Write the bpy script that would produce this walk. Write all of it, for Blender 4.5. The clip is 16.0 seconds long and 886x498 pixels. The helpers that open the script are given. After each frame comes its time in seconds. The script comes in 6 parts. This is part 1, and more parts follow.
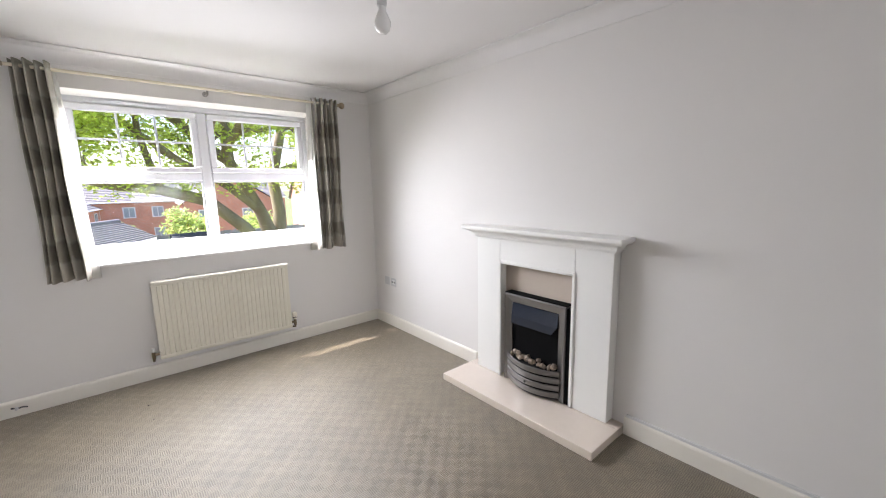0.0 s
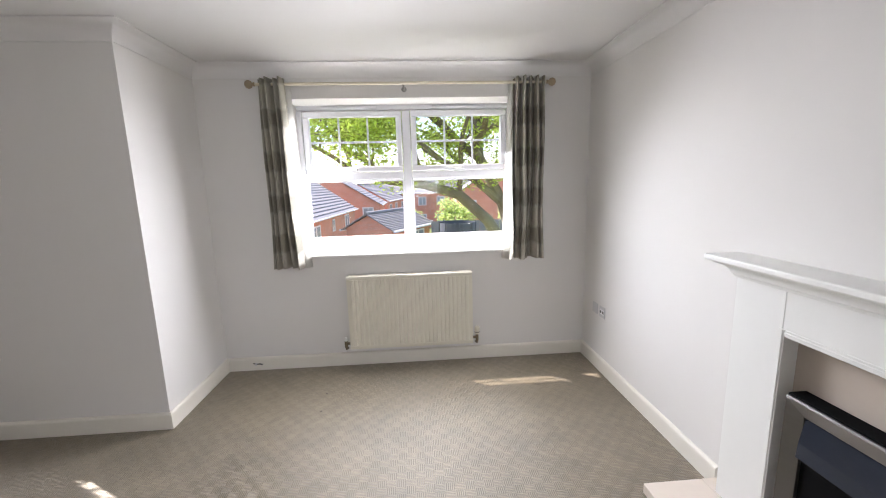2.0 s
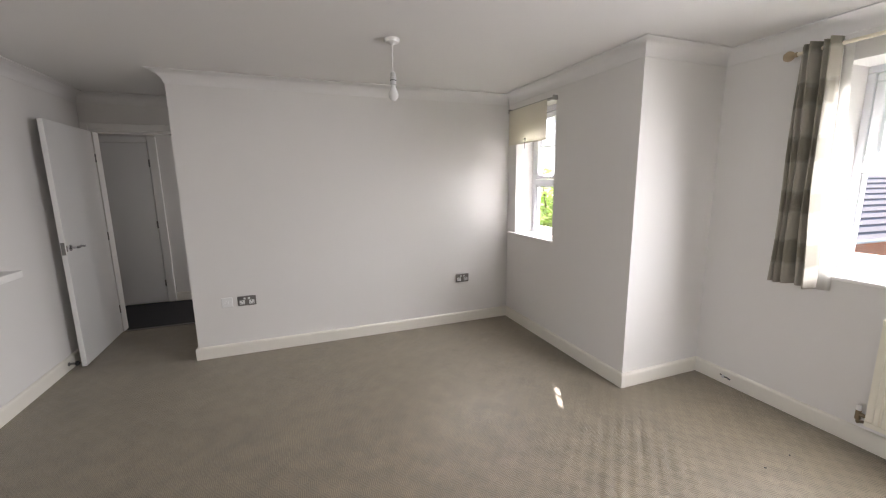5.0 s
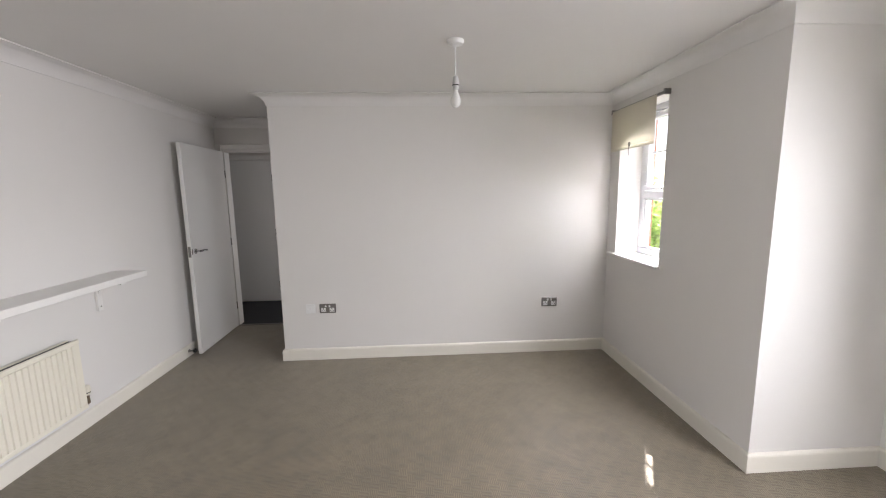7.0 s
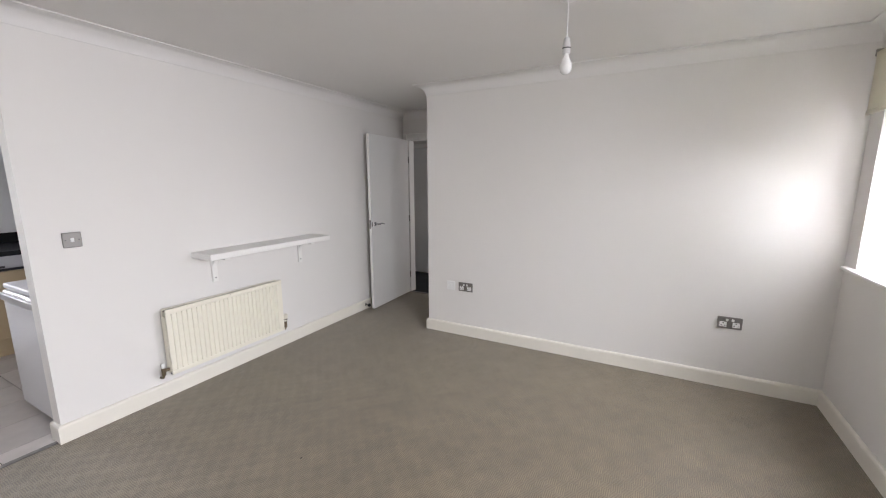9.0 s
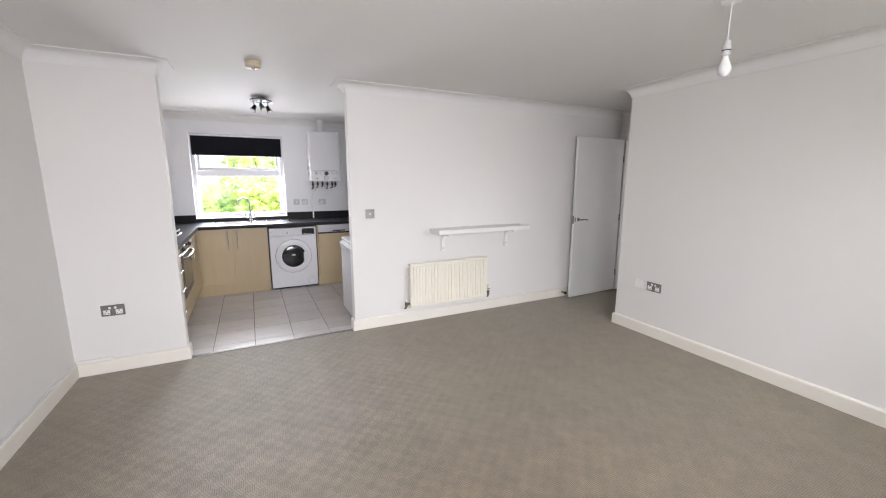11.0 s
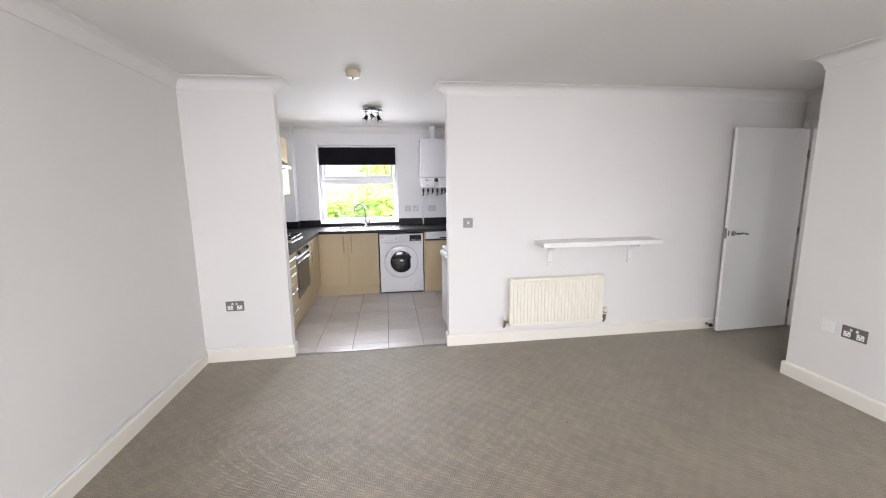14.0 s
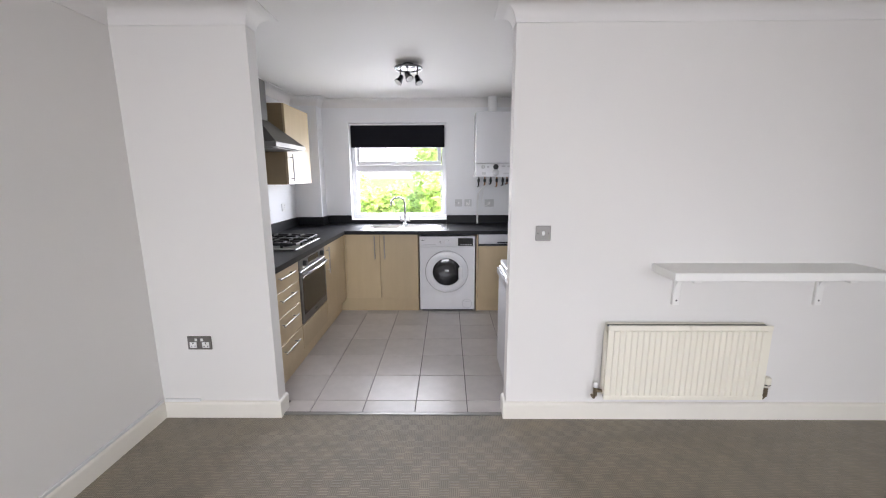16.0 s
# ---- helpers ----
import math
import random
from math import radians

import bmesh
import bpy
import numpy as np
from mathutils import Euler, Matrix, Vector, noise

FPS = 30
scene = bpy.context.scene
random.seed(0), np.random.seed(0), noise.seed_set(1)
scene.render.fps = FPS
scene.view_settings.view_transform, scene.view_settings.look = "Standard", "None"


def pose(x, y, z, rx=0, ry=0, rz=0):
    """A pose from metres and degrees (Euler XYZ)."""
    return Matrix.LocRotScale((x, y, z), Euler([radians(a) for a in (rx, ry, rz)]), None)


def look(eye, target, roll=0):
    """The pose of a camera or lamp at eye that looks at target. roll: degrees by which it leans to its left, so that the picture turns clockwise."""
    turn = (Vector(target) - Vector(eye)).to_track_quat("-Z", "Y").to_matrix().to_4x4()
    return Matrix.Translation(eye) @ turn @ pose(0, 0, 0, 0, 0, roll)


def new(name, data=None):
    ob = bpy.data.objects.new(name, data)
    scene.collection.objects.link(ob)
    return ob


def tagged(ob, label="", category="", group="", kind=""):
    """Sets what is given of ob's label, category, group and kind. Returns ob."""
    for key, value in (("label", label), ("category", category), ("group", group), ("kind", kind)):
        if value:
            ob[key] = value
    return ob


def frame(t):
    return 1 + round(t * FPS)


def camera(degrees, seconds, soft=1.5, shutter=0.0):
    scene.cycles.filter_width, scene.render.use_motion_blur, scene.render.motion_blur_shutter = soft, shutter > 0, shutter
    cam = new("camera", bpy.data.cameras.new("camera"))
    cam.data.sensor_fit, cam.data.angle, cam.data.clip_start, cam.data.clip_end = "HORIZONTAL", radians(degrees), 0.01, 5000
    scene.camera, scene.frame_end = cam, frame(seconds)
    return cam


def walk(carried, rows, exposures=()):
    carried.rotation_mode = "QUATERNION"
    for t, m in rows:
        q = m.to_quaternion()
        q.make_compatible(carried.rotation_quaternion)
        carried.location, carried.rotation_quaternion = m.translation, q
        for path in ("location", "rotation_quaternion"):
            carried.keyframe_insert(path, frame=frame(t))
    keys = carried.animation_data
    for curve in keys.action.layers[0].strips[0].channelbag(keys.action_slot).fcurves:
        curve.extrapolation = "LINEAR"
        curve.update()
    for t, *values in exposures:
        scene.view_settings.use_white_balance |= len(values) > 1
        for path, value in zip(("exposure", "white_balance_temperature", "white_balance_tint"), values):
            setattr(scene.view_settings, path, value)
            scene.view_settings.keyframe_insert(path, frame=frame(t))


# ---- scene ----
cam = camera(97.6, 16.0, soft=1.1)
PATH = [
    (0, (0.14, 0.121, 1.437), (1.42, 1.623, 1.112), -1.1),
    (0.5, (0.344, 0.282, 1.457), (1.433, 1.926, 1.121), -1.1),
    (1, (0.525, 0.404, 1.45), (1.373, 2.184, 1.11), -1.2),
    (1.5, (0.736, 0.516, 1.473), (1.26, 2.417, 1.14), -1.4),
    (2, (0.864, 0.648, 1.467), (0.997, 2.615, 1.133), -1.5),
    (2.5, (0.933, 0.847, 1.446), (0.665, 2.803, 1.12), -1.6),
    (3, (0.958, 0.949, 1.467), (0.302, 2.81, 1.141), -1.5),
    (3.5, (1.025, 1.055, 1.448), (-0.055, 2.712, 1.154), -0.9),
    (4, (1.098, 1.076, 1.479), (-0.363, 2.406, 1.169), -0.3),
    (4.5, (1.169, 0.993, 1.478), (-0.545, 1.97, 1.146), -0.5),
    (5, (1.288, 0.861, 1.496), (-0.558, 1.549, 1.15), -0.7),
    (5.2, (1.317, 0.848, 1.499), (-0.564, 1.436, 1.158), -0.8),
    (7.3, (1.004, 1.364, 1.52), (-0.973, 1.429, 1.222), -0.6),
    (7.5, (0.942, 1.432, 1.53), (-1.034, 1.46, 1.221), -0.4),
    (8, (0.886, 1.553, 1.509), (-1.079, 1.36, 1.188), -0.2),
    (8.5, (0.828, 1.733, 1.494), (-1.063, 1.172, 1.165), -0.1),
    (9, (0.873, 1.884, 1.476), (-0.866, 0.957, 1.133), -0.2),
    (9.5, (0.979, 2.103, 1.48), (-0.571, 0.893, 1.118), -0.1),
    (10, (0.995, 2.308, 1.476), (-0.339, 0.862, 1.117), 0.1),
    (12.3, (0.828, 2.933, 1.484), (0.397, 1.011, 1.141), -0.3),
    (12.5, (0.79, 2.932, 1.487), (0.395, 1.002, 1.144), -0.3),
    (13, (0.719, 2.889, 1.486), (0.387, 0.946, 1.148), -0.4),
    (13.5, (0.688, 2.7, 1.464), (0.387, 0.75, 1.137), -0.7),
    (14, (0.656, 2.433, 1.489), (0.381, 0.478, 1.168), -0.7),
    (14.5, (0.586, 2.14, 1.465), (0.389, 0.174, 1.158), -0.8),
    (15, (0.52, 1.843, 1.485), (0.418, -0.128, 1.162), -0.8),
    (15.5, (0.505, 1.502, 1.465), (0.46, -0.469, 1.126), -0.5),
    (16, (0.484, 1.186, 1.479), (0.507, -0.779, 1.108), -0.2),
]
walk(cam, [(t, look(eye, target, roll)) for t, eye, target, roll in PATH],
     exposures=[(0, 1.72, 6400, 16.5), (2, 1.58, 6400, 16.5), (3, 1.18, 6400, 16.5), (3.5, 1.22, 6450, 16.5), (4.5, 1.58, 6600, 16.5), (5.2, 1.68, 6650, 16.5), (7.5, 1.88, 6500, 16.5),
                (9, 1.97, 6450, 16.5), (10, 2.05, 6450, 16.5), (12.5, 2.1, 6450, 16.5), (14.5, 2.2, 6400, 16.5), (16, 1.92, 6350, 16.5)])

# ---- daylight ----
world = bpy.data.worlds.new("world")
scene.world = world
world.use_nodes = True
wn = world.node_tree
sky = wn.nodes.new("ShaderNodeTexSky")
sky.sky_type = "NISHITA"
sky.sun_disc = False
SUN_FROM = Vector((-0.675, 0.395, 1.0)).normalized()
sky.sun_elevation = math.asin(SUN_FROM.z)
sky.sun_rotation = math.atan2(SUN_FROM.x, SUN_FROM.y)
wn.links.new(sky.outputs[0], wn.nodes["Background"].inputs[0])
wn.nodes["Background"].inputs[1].default_value = 0.15

sun_data = bpy.data.lights.new("sun", "SUN")
sun_data.energy, sun_data.angle, sun_data.color = 5.0, radians(0.53), (1.0, 0.95, 0.87)
sun = new("sun", sun_data)
sun.matrix_world = look(SUN_FROM * 40, (0, 0, 0))


def window_light(name, eye, target, width, height, watts, spread, colour=(0.94, 0.97, 1.0)):
    """Skylight that comes in through a window's opening."""
    data = bpy.data.lights.new(name, "AREA")
    data.shape, data.size, data.size_y, data.energy, data.color = "RECTANGLE", width, height, watts, colour
    data.spread = radians(spread)
    ob = new(name, data)
    ob.matrix_world = look(eye, target)
    return ob


window_light("skylight_bay", (0.81, 3.93, 1.53), (0.45, 1.8, -0.1), 1.66, 1.10, 31, 155)
window_light("skylight_side", (-2.06, 3.42, 1.52), (-1.45, 2.15, 0.3), 0.34, 1.10, 11, 126)
window_light("skylight_kitchen", (1.07, -3.90, 1.52), (1.05, -1.4, 1.25), 1.05, 0.85, 21, 170)
window_light("daylight_hall", (-3.96, 0.86, 1.2), (-3.96, -2.0, 0.7), 0.7, 1.6, 1.6, 160)

# ---- materials ----


def mat(name, colour, rough=0.5, metal=0.0, vary=0.06, scale=(2.5, 60.0), bump=0.0, bump_scale=220.0, stretch=(1, 1, 1), island=0.0, random_ob=0.0, coat=0.0, tint=None):
    """A procedural surface: base colour with broad and fine variation, and a fine relief."""
    m = bpy.data.materials.new(name)
    m.use_nodes = True
    nt = m.node_tree
    bsdf = nt.nodes["Principled BSDF"]
    bsdf.inputs["Metallic"].default_value = metal
    bsdf.inputs["Coat Weight"].default_value = coat
    coords = nt.nodes.new("ShaderNodeTexCoord")
    mapping = nt.nodes.new("ShaderNodeMapping")
    mapping.inputs["Scale"].default_value = stretch
    nt.links.new(coords.outputs["Object"], mapping.inputs["Vector"])
    value = None
    for s, weight in ((scale[0], 1.0), (scale[1], 0.6)):
        n = nt.nodes.new("ShaderNodeTexNoise")
        n.inputs["Scale"].default_value, n.inputs["Detail"].default_value = s, 4
        nt.links.new(mapping.outputs[0], n.inputs["Vector"])
        a = nt.nodes.new("ShaderNodeMath")
        a.operation = "MULTIPLY_ADD"
        nt.links.new(n.outputs[0], a.inputs[0])
        a.inputs[1].default_value = 2 * vary * weight
        a.inputs[2].default_value = 1 - vary * weight
        if value:
            b = nt.nodes.new("ShaderNodeMath")
            b.operation = "MULTIPLY"
            nt.links.new(value, b.inputs[0])
            nt.links.new(a.outputs[0], b.inputs[1])
            value = b.outputs[0]
        else:
            value = a.outputs[0]
    for amount, node, socket in ((island, "ShaderNodeNewGeometry", "Random Per Island"), (random_ob, "ShaderNodeObjectInfo", "Random")):
        if amount:
            g = nt.nodes.new(node)
            a = nt.nodes.new("ShaderNodeMath")
            a.operation = "MULTIPLY_ADD"
            nt.links.new(g.outputs[socket], a.inputs[0])
            a.inputs[1].default_value, a.inputs[2].default_value = 2 * amount, 1 - amount
            b = nt.nodes.new("ShaderNodeMath")
            b.operation = "MULTIPLY"
            nt.links.new(value, b.inputs[0])
            nt.links.new(a.outputs[0], b.inputs[1])
            value = b.outputs[0]
    base = nt.nodes.new("ShaderNodeVectorMath")
    base.operation = "SCALE"
    base.inputs[0].default_value = colour
    nt.links.new(value, base.inputs["Scale"])
    colour_out = base.outputs[0]
    if tint:
        n = nt.nodes.new("ShaderNodeTexNoise")
        n.inputs["Scale"].default_value = tint[1]
        nt.links.new(mapping.outputs[0], n.inputs["Vector"])
        ramp = nt.nodes.new("ShaderNodeMapRange")
        ramp.inputs[1].default_value, ramp.inputs[2].default_value = 0.42, 0.6
        nt.links.new(n.outputs[0], ramp.inputs[0])
        mix = nt.nodes.new("ShaderNodeMix")
        mix.data_type = "RGBA"
        nt.links.new(ramp.outputs[0], mix.inputs["Factor"])
        nt.links.new(colour_out, mix.inputs[6])
        mix.inputs[7].default_value = (*tint[0], 1)
        colour_out = mix.outputs[2]
    nt.links.new(colour_out, bsdf.inputs["Base Color"])
    rn = nt.nodes.new("ShaderNodeMath")
    rn.operation = "MULTIPLY_ADD"
    nt.links.new(value, rn.inputs[0])
    rn.inputs[1].default_value, rn.inputs[2].default_value = -0.25, min(1, rough + 0.25)
    nt.links.new(rn.outputs[0], bsdf.inputs["Roughness"])
    if bump:
        n = nt.nodes.new("ShaderNodeTexNoise")
        n.inputs["Scale"].default_value, n.inputs["Detail"].default_value = bump_scale, 3
        nt.links.new(mapping.outputs[0], n.inputs["Vector"])
        b = nt.nodes.new("ShaderNodeBump")
        b.inputs["Strength"].default_value, b.inputs["Distance"].default_value = bump, 0.004
        nt.links.new(n.outputs[0], b.inputs["Height"])
        nt.links.new(b.outputs[0], bsdf.inputs["Normal"])
    return m


def glass_material(name, colour=(1, 1, 1), rough=0.0):
    m = bpy.data.materials.new(name)
    m.use_nodes = True
    nt = m.node_tree
    out = nt.nodes["Material Output"]
    clear, gloss, mix, facing, power, scale_ = (nt.nodes.new(k) for k in ("ShaderNodeBsdfTransparent", "ShaderNodeBsdfGlossy", "ShaderNodeMixShader", "ShaderNodeLayerWeight", "ShaderNodeMath", "ShaderNodeMath"))
    clear.inputs[0].default_value = (*colour, 1)
    gloss.inputs["Roughness"].default_value = rough
    power.operation, scale_.operation = "POWER", "MULTIPLY_ADD"
    power.inputs[1].default_value, scale_.inputs[1].default_value, scale_.inputs[2].default_value = 4.0, 0.45, 0.008
    nt.links.new(facing.outputs["Facing"], power.inputs[0])
    nt.links.new(power.outputs[0], scale_.inputs[0])
    nt.links.new(scale_.outputs[0], mix.inputs[0])
    nt.links.new(clear.outputs[0], mix.inputs[1])
    nt.links.new(gloss.outputs[0], mix.inputs[2])
    nt.links.new(mix.outputs[0], out.inputs["Surface"])
    return m



def lit_through(m, share):
    """Lets part of the light pass through a thin cloth or leaf."""
    nt = m.node_tree
    bsdf = nt.nodes["Principled BSDF"]
    t, mix = nt.nodes.new("ShaderNodeBsdfTranslucent"), nt.nodes.new("ShaderNodeMixShader")
    nt.links.new(bsdf.inputs["Base Color"].links[0].from_socket, t.inputs[0])
    mix.inputs[0].default_value = share
    nt.links.new(bsdf.outputs[0], mix.inputs[1])
    nt.links.new(t.outputs[0], mix.inputs[2])
    nt.links.new(mix.outputs[0], nt.nodes["Material Output"].inputs["Surface"])
    return m


PAINT = mat("wall_paint", (0.725, 0.708, 0.685), 0.75, vary=0.012, scale=(0.9, 9), bump=0.06, bump_scale=130)
KPAINT = mat("kitchen_wall_paint", (0.78, 0.785, 0.80), 0.7, vary=0.012, scale=(0.9, 9), bump=0.06, bump_scale=130)
CEIL = mat("ceiling_paint", (0.74, 0.728, 0.712), 0.85, vary=0.012, scale=(0.7, 7), bump=0.05, bump_scale=110)
GLOSSW = mat("white_gloss_paint", (0.79, 0.78, 0.755), 0.45, vary=0.015, scale=(3, 40), bump=0.02, bump_scale=60)
SKIRT = mat("skirting_paint", (0.76, 0.73, 0.66), 0.38, vary=0.03, scale=(3, 40), bump=0.03, bump_scale=70)
UPVC = mat("white_upvc", (0.74, 0.745, 0.77), 0.35, vary=0.01, scale=(3, 30))
DOORP = mat("door_paint", (0.78, 0.775, 0.76), 0.4, vary=0.012, scale=(2, 40), bump=0.02, bump_scale=90)
GLASS = glass_material("window_glass")
CREAM = mat("cream_enamel", (0.78, 0.745, 0.64), 0.3, vary=0.015, scale=(4, 40))
CHROME = mat("chrome", (0.52, 0.52, 0.53), 0.2, 1.0, vary=0.03, scale=(8, 90))
STEEL = mat("brushed_steel", (0.36, 0.35, 0.335), 0.42, 1.0, vary=0.06, scale=(4, 120), bump=0.04, bump_scale=300, stretch=(1, 1, 12))
SATIN = mat("satin_steel_plate", (0.24, 0.23, 0.22), 0.42, 0.9, vary=0.05, scale=(30, 200))
BLACKP = mat("black_plastic", (0.012, 0.012, 0.013), 0.45, vary=0.1, scale=(9, 90))
WHITEP = mat("white_plastic", (0.78, 0.78, 0.77), 0.35, vary=0.015, scale=(9, 90))
PALEGREY = mat("pale_grey_plastic", (0.55, 0.55, 0.55), 0.4, vary=0.02, scale=(9, 90))
BRASS = mat("tarnished_brass", (0.21, 0.165, 0.11), 0.4, 0.85, vary=0.15, scale=(20, 120))
GALV = mat("dull_galvanised_steel", (0.09, 0.09, 0.092), 0.6, 0.5, vary=0.1, scale=(10, 90))
FIRESTEEL = mat("dark_brushed_steel", (0.23, 0.225, 0.22), 0.4, 1.0, vary=0.06, scale=(4, 120), stretch=(1, 1, 12))
DARKGAP = mat("shadow_gap_board", (0.05, 0.05, 0.05), 0.8, vary=0.1)


def carpet_material():
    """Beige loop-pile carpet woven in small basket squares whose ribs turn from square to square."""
    m = bpy.data.materials.new("basket_weave_carpet")
    m.use_nodes = True
    nt = m.node_tree
    N, L = nt.nodes.new, nt.links.new
    bsdf = nt.nodes["Principled BSDF"]
    coords = N("ShaderNodeTexCoord")
    warp = N("ShaderNodeTexNoise")
    warp.inputs["Scale"].default_value = 6
    L(coords.outputs["Object"], warp.inputs["Vector"])
    shift = N("ShaderNodeVectorMath")
    shift.operation = "MULTIPLY_ADD"
    L(warp.outputs["Color"], shift.inputs[0])
    shift.inputs[1].default_value = (0.006, 0.006, 0)
    L(coords.outputs["Object"], shift.inputs[2])
    tuft = N("ShaderNodeTexNoise")
    tuft.inputs["Scale"].default_value, tuft.inputs["Detail"].default_value = 9, 5
    L(coords.outputs["Object"], tuft.inputs["Vector"])
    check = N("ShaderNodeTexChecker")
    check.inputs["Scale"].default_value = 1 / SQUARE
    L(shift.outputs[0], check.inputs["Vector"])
    waves = []
    for axis in "XY":
        w = N("ShaderNodeTexWave")
        w.wave_type, w.bands_direction, w.wave_profile = "BANDS", axis, "SIN"
        w.inputs["Scale"].default_value = 2 * math.pi / (20 * SQUARE / 5)
        w.inputs["Distortion"].default_value = 0.6
        w.inputs["Detail Scale"].default_value = 40
        L(shift.outputs[0], w.inputs["Vector"])
        waves.append(w)
    ribs = N("ShaderNodeMix")
    L(check.outputs["Fac"], ribs.inputs["Factor"])
    L(waves[0].outputs["Fac"], ribs.inputs[2])
    L(waves[1].outputs["Fac"], ribs.inputs[3])
    fuzz = N("ShaderNodeTexNoise")
    fuzz.inputs["Scale"].default_value, fuzz.inputs["Detail"].default_value = 420, 2
    L(coords.outputs["Object"], fuzz.inputs["Vector"])
    stain = N("ShaderNodeTexNoise")
    stain.inputs["Scale"].default_value, stain.inputs["Detail"].default_value = 2.2, 6
    L(coords.outputs["Object"], stain.inputs["Vector"])
    ramp = N("ShaderNodeMapRange")
    ramp.inputs[1].default_value, ramp.inputs[2].default_value, ramp.inputs[3].default_value, ramp.inputs[4].default_value = 0.3, 0.75, 0.88, 1.1
    L(stain.outputs[0], ramp.inputs[0])
    tone = N("ShaderNodeMix")
    tone.data_type = "RGBA"
    L(ribs.outputs[0], tone.inputs["Factor"])
    tone.inputs[6].default_value, tone.inputs[7].default_value = (*CARPET_LOW, 1), (*CARPET_HIGH, 1)
    grain = N("ShaderNodeMapRange")
    grain.inputs[3].default_value, grain.inputs[4].default_value = 0.8, 1.2
    L(fuzz.outputs[0], grain.inputs[0])
    both = N("ShaderNodeMath")
    both.operation = "MULTIPLY"
    L(grain.outputs[0], both.inputs[0])
    L(ramp.outputs[0], both.inputs[1])
    # Tone step from square to square puts the ribs' directional sheen into colour.
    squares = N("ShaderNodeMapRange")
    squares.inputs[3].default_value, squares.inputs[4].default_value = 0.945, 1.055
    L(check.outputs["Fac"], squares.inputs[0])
    patchy = N("ShaderNodeMapRange")
    patchy.inputs[1].default_value, patchy.inputs[2].default_value, patchy.inputs[3].default_value, patchy.inputs[4].default_value = 0.35, 0.65, 0.84, 1.12
    L(tuft.outputs[0], patchy.inputs[0])
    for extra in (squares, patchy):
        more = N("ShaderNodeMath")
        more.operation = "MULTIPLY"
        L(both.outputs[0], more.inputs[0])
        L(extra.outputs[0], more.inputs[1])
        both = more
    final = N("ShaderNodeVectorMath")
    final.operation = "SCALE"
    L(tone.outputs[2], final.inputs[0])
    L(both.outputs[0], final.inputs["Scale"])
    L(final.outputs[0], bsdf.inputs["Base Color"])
    bsdf.inputs["Roughness"].default_value = 0.46
    bsdf.inputs["Specular IOR Level"].default_value = 1.0
    bsdf.inputs["Specular Tint"].default_value = (1.0, 0.97, 0.92, 1)
    bsdf.inputs["Sheen Weight"].default_value = 0.32
    bsdf.inputs["Sheen Tint"].default_value = (1.0, 0.95, 0.88, 1)
    bsdf.inputs["Anisotropic"].default_value = 0.85
    lie = N("ShaderNodeMix")
    lie.data_type = "VECTOR"
    L(check.outputs["Fac"], lie.inputs["Factor"])
    lie.inputs[4].default_value, lie.inputs[5].default_value = (0, 1, 0), (1, 0, 0)
    L(lie.outputs[1], bsdf.inputs["Tangent"])
    height = N("ShaderNodeMath")
    height.operation = "MULTIPLY_ADD"
    L(fuzz.outputs[0], height.inputs[0])
    height.inputs[1].default_value = 0.35
    L(ribs.outputs[0], height.inputs[2])
    b = N("ShaderNodeBump")
    b.inputs["Strength"].default_value, b.inputs["Distance"].default_value = 0.3, 0.003
    L(height.outputs[0], b.inputs["Height"])
    L(b.outputs[0], bsdf.inputs["Normal"])
    return m


SQUARE = 0.048
CARPET_LOW, CARPET_HIGH = (0.088, 0.068, 0.041), (0.190, 0.151, 0.096)
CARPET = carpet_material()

# ---- mesh helpers ----


def mesh_object(name, bm, material, parent=None):
    me = bpy.data.meshes.new(name)
    bmesh.ops.recalc_face_normals(bm, faces=bm.faces[:])
    bm.to_mesh(me)
    bm.free()
    if material:
        me.materials.append(material)
    ob = new(name, me)
    if parent:
        ob.parent = parent
    return ob


def part(name, bm, material, parent, label="", smooth=False):
    ob = mesh_object(name, bm, material, parent)
    if parent:
        ob.matrix_parent_inverse = Matrix.Identity(4)
        if parent.parent:
            ob.matrix_basis = Matrix.Identity(4)
    if label:
        tagged(ob, label)
    if smooth:
        for p in ob.data.polygons:
            p.use_smooth = True
        ob.data.set_sharp_from_angle(angle=radians(38))
    return ob


def thing(name, label, category, group="", at=(0, 0, 0)):
    ob = new(name)
    ob.empty_display_size = 0.05
    ob.location = at
    return tagged(ob, label, category, group)


def structure(name, bm, material, label="", category="", smooth=False):
    ob = mesh_object(name, bm, material)
    if smooth:
        for p in ob.data.polygons:
            p.use_smooth = True
        ob.data.set_sharp_from_angle(angle=radians(30))
    return tagged(ob, label, category, kind="structure")


def box(x0, x1, y0, y1, z0, z1, bevel=0.0, bm=None, seg=1, m=None):
    bm = bm or bmesh.new()
    xs, ys, zs = sorted((x0, x1)), sorted((y0, y1)), sorted((z0, z1))
    v = [bm.verts.new((x, y, z)) for z in zs for y in ys for x in xs]
    faces = [bm.faces.new([v[i] for i in f]) for f in ((0, 2, 3, 1), (4, 5, 7, 6), (0, 1, 5, 4), (2, 6, 7, 3), (0, 4, 6, 2), (1, 3, 7, 5))]
    if m is not None:
        bmesh.ops.transform(bm, matrix=m, verts=v)
    if bevel:
        edges = list({e for f in faces for e in f.edges})
        bmesh.ops.bevel(bm, geom=edges, offset=bevel, segments=seg, profile=0.5, affect="EDGES")
    return bm


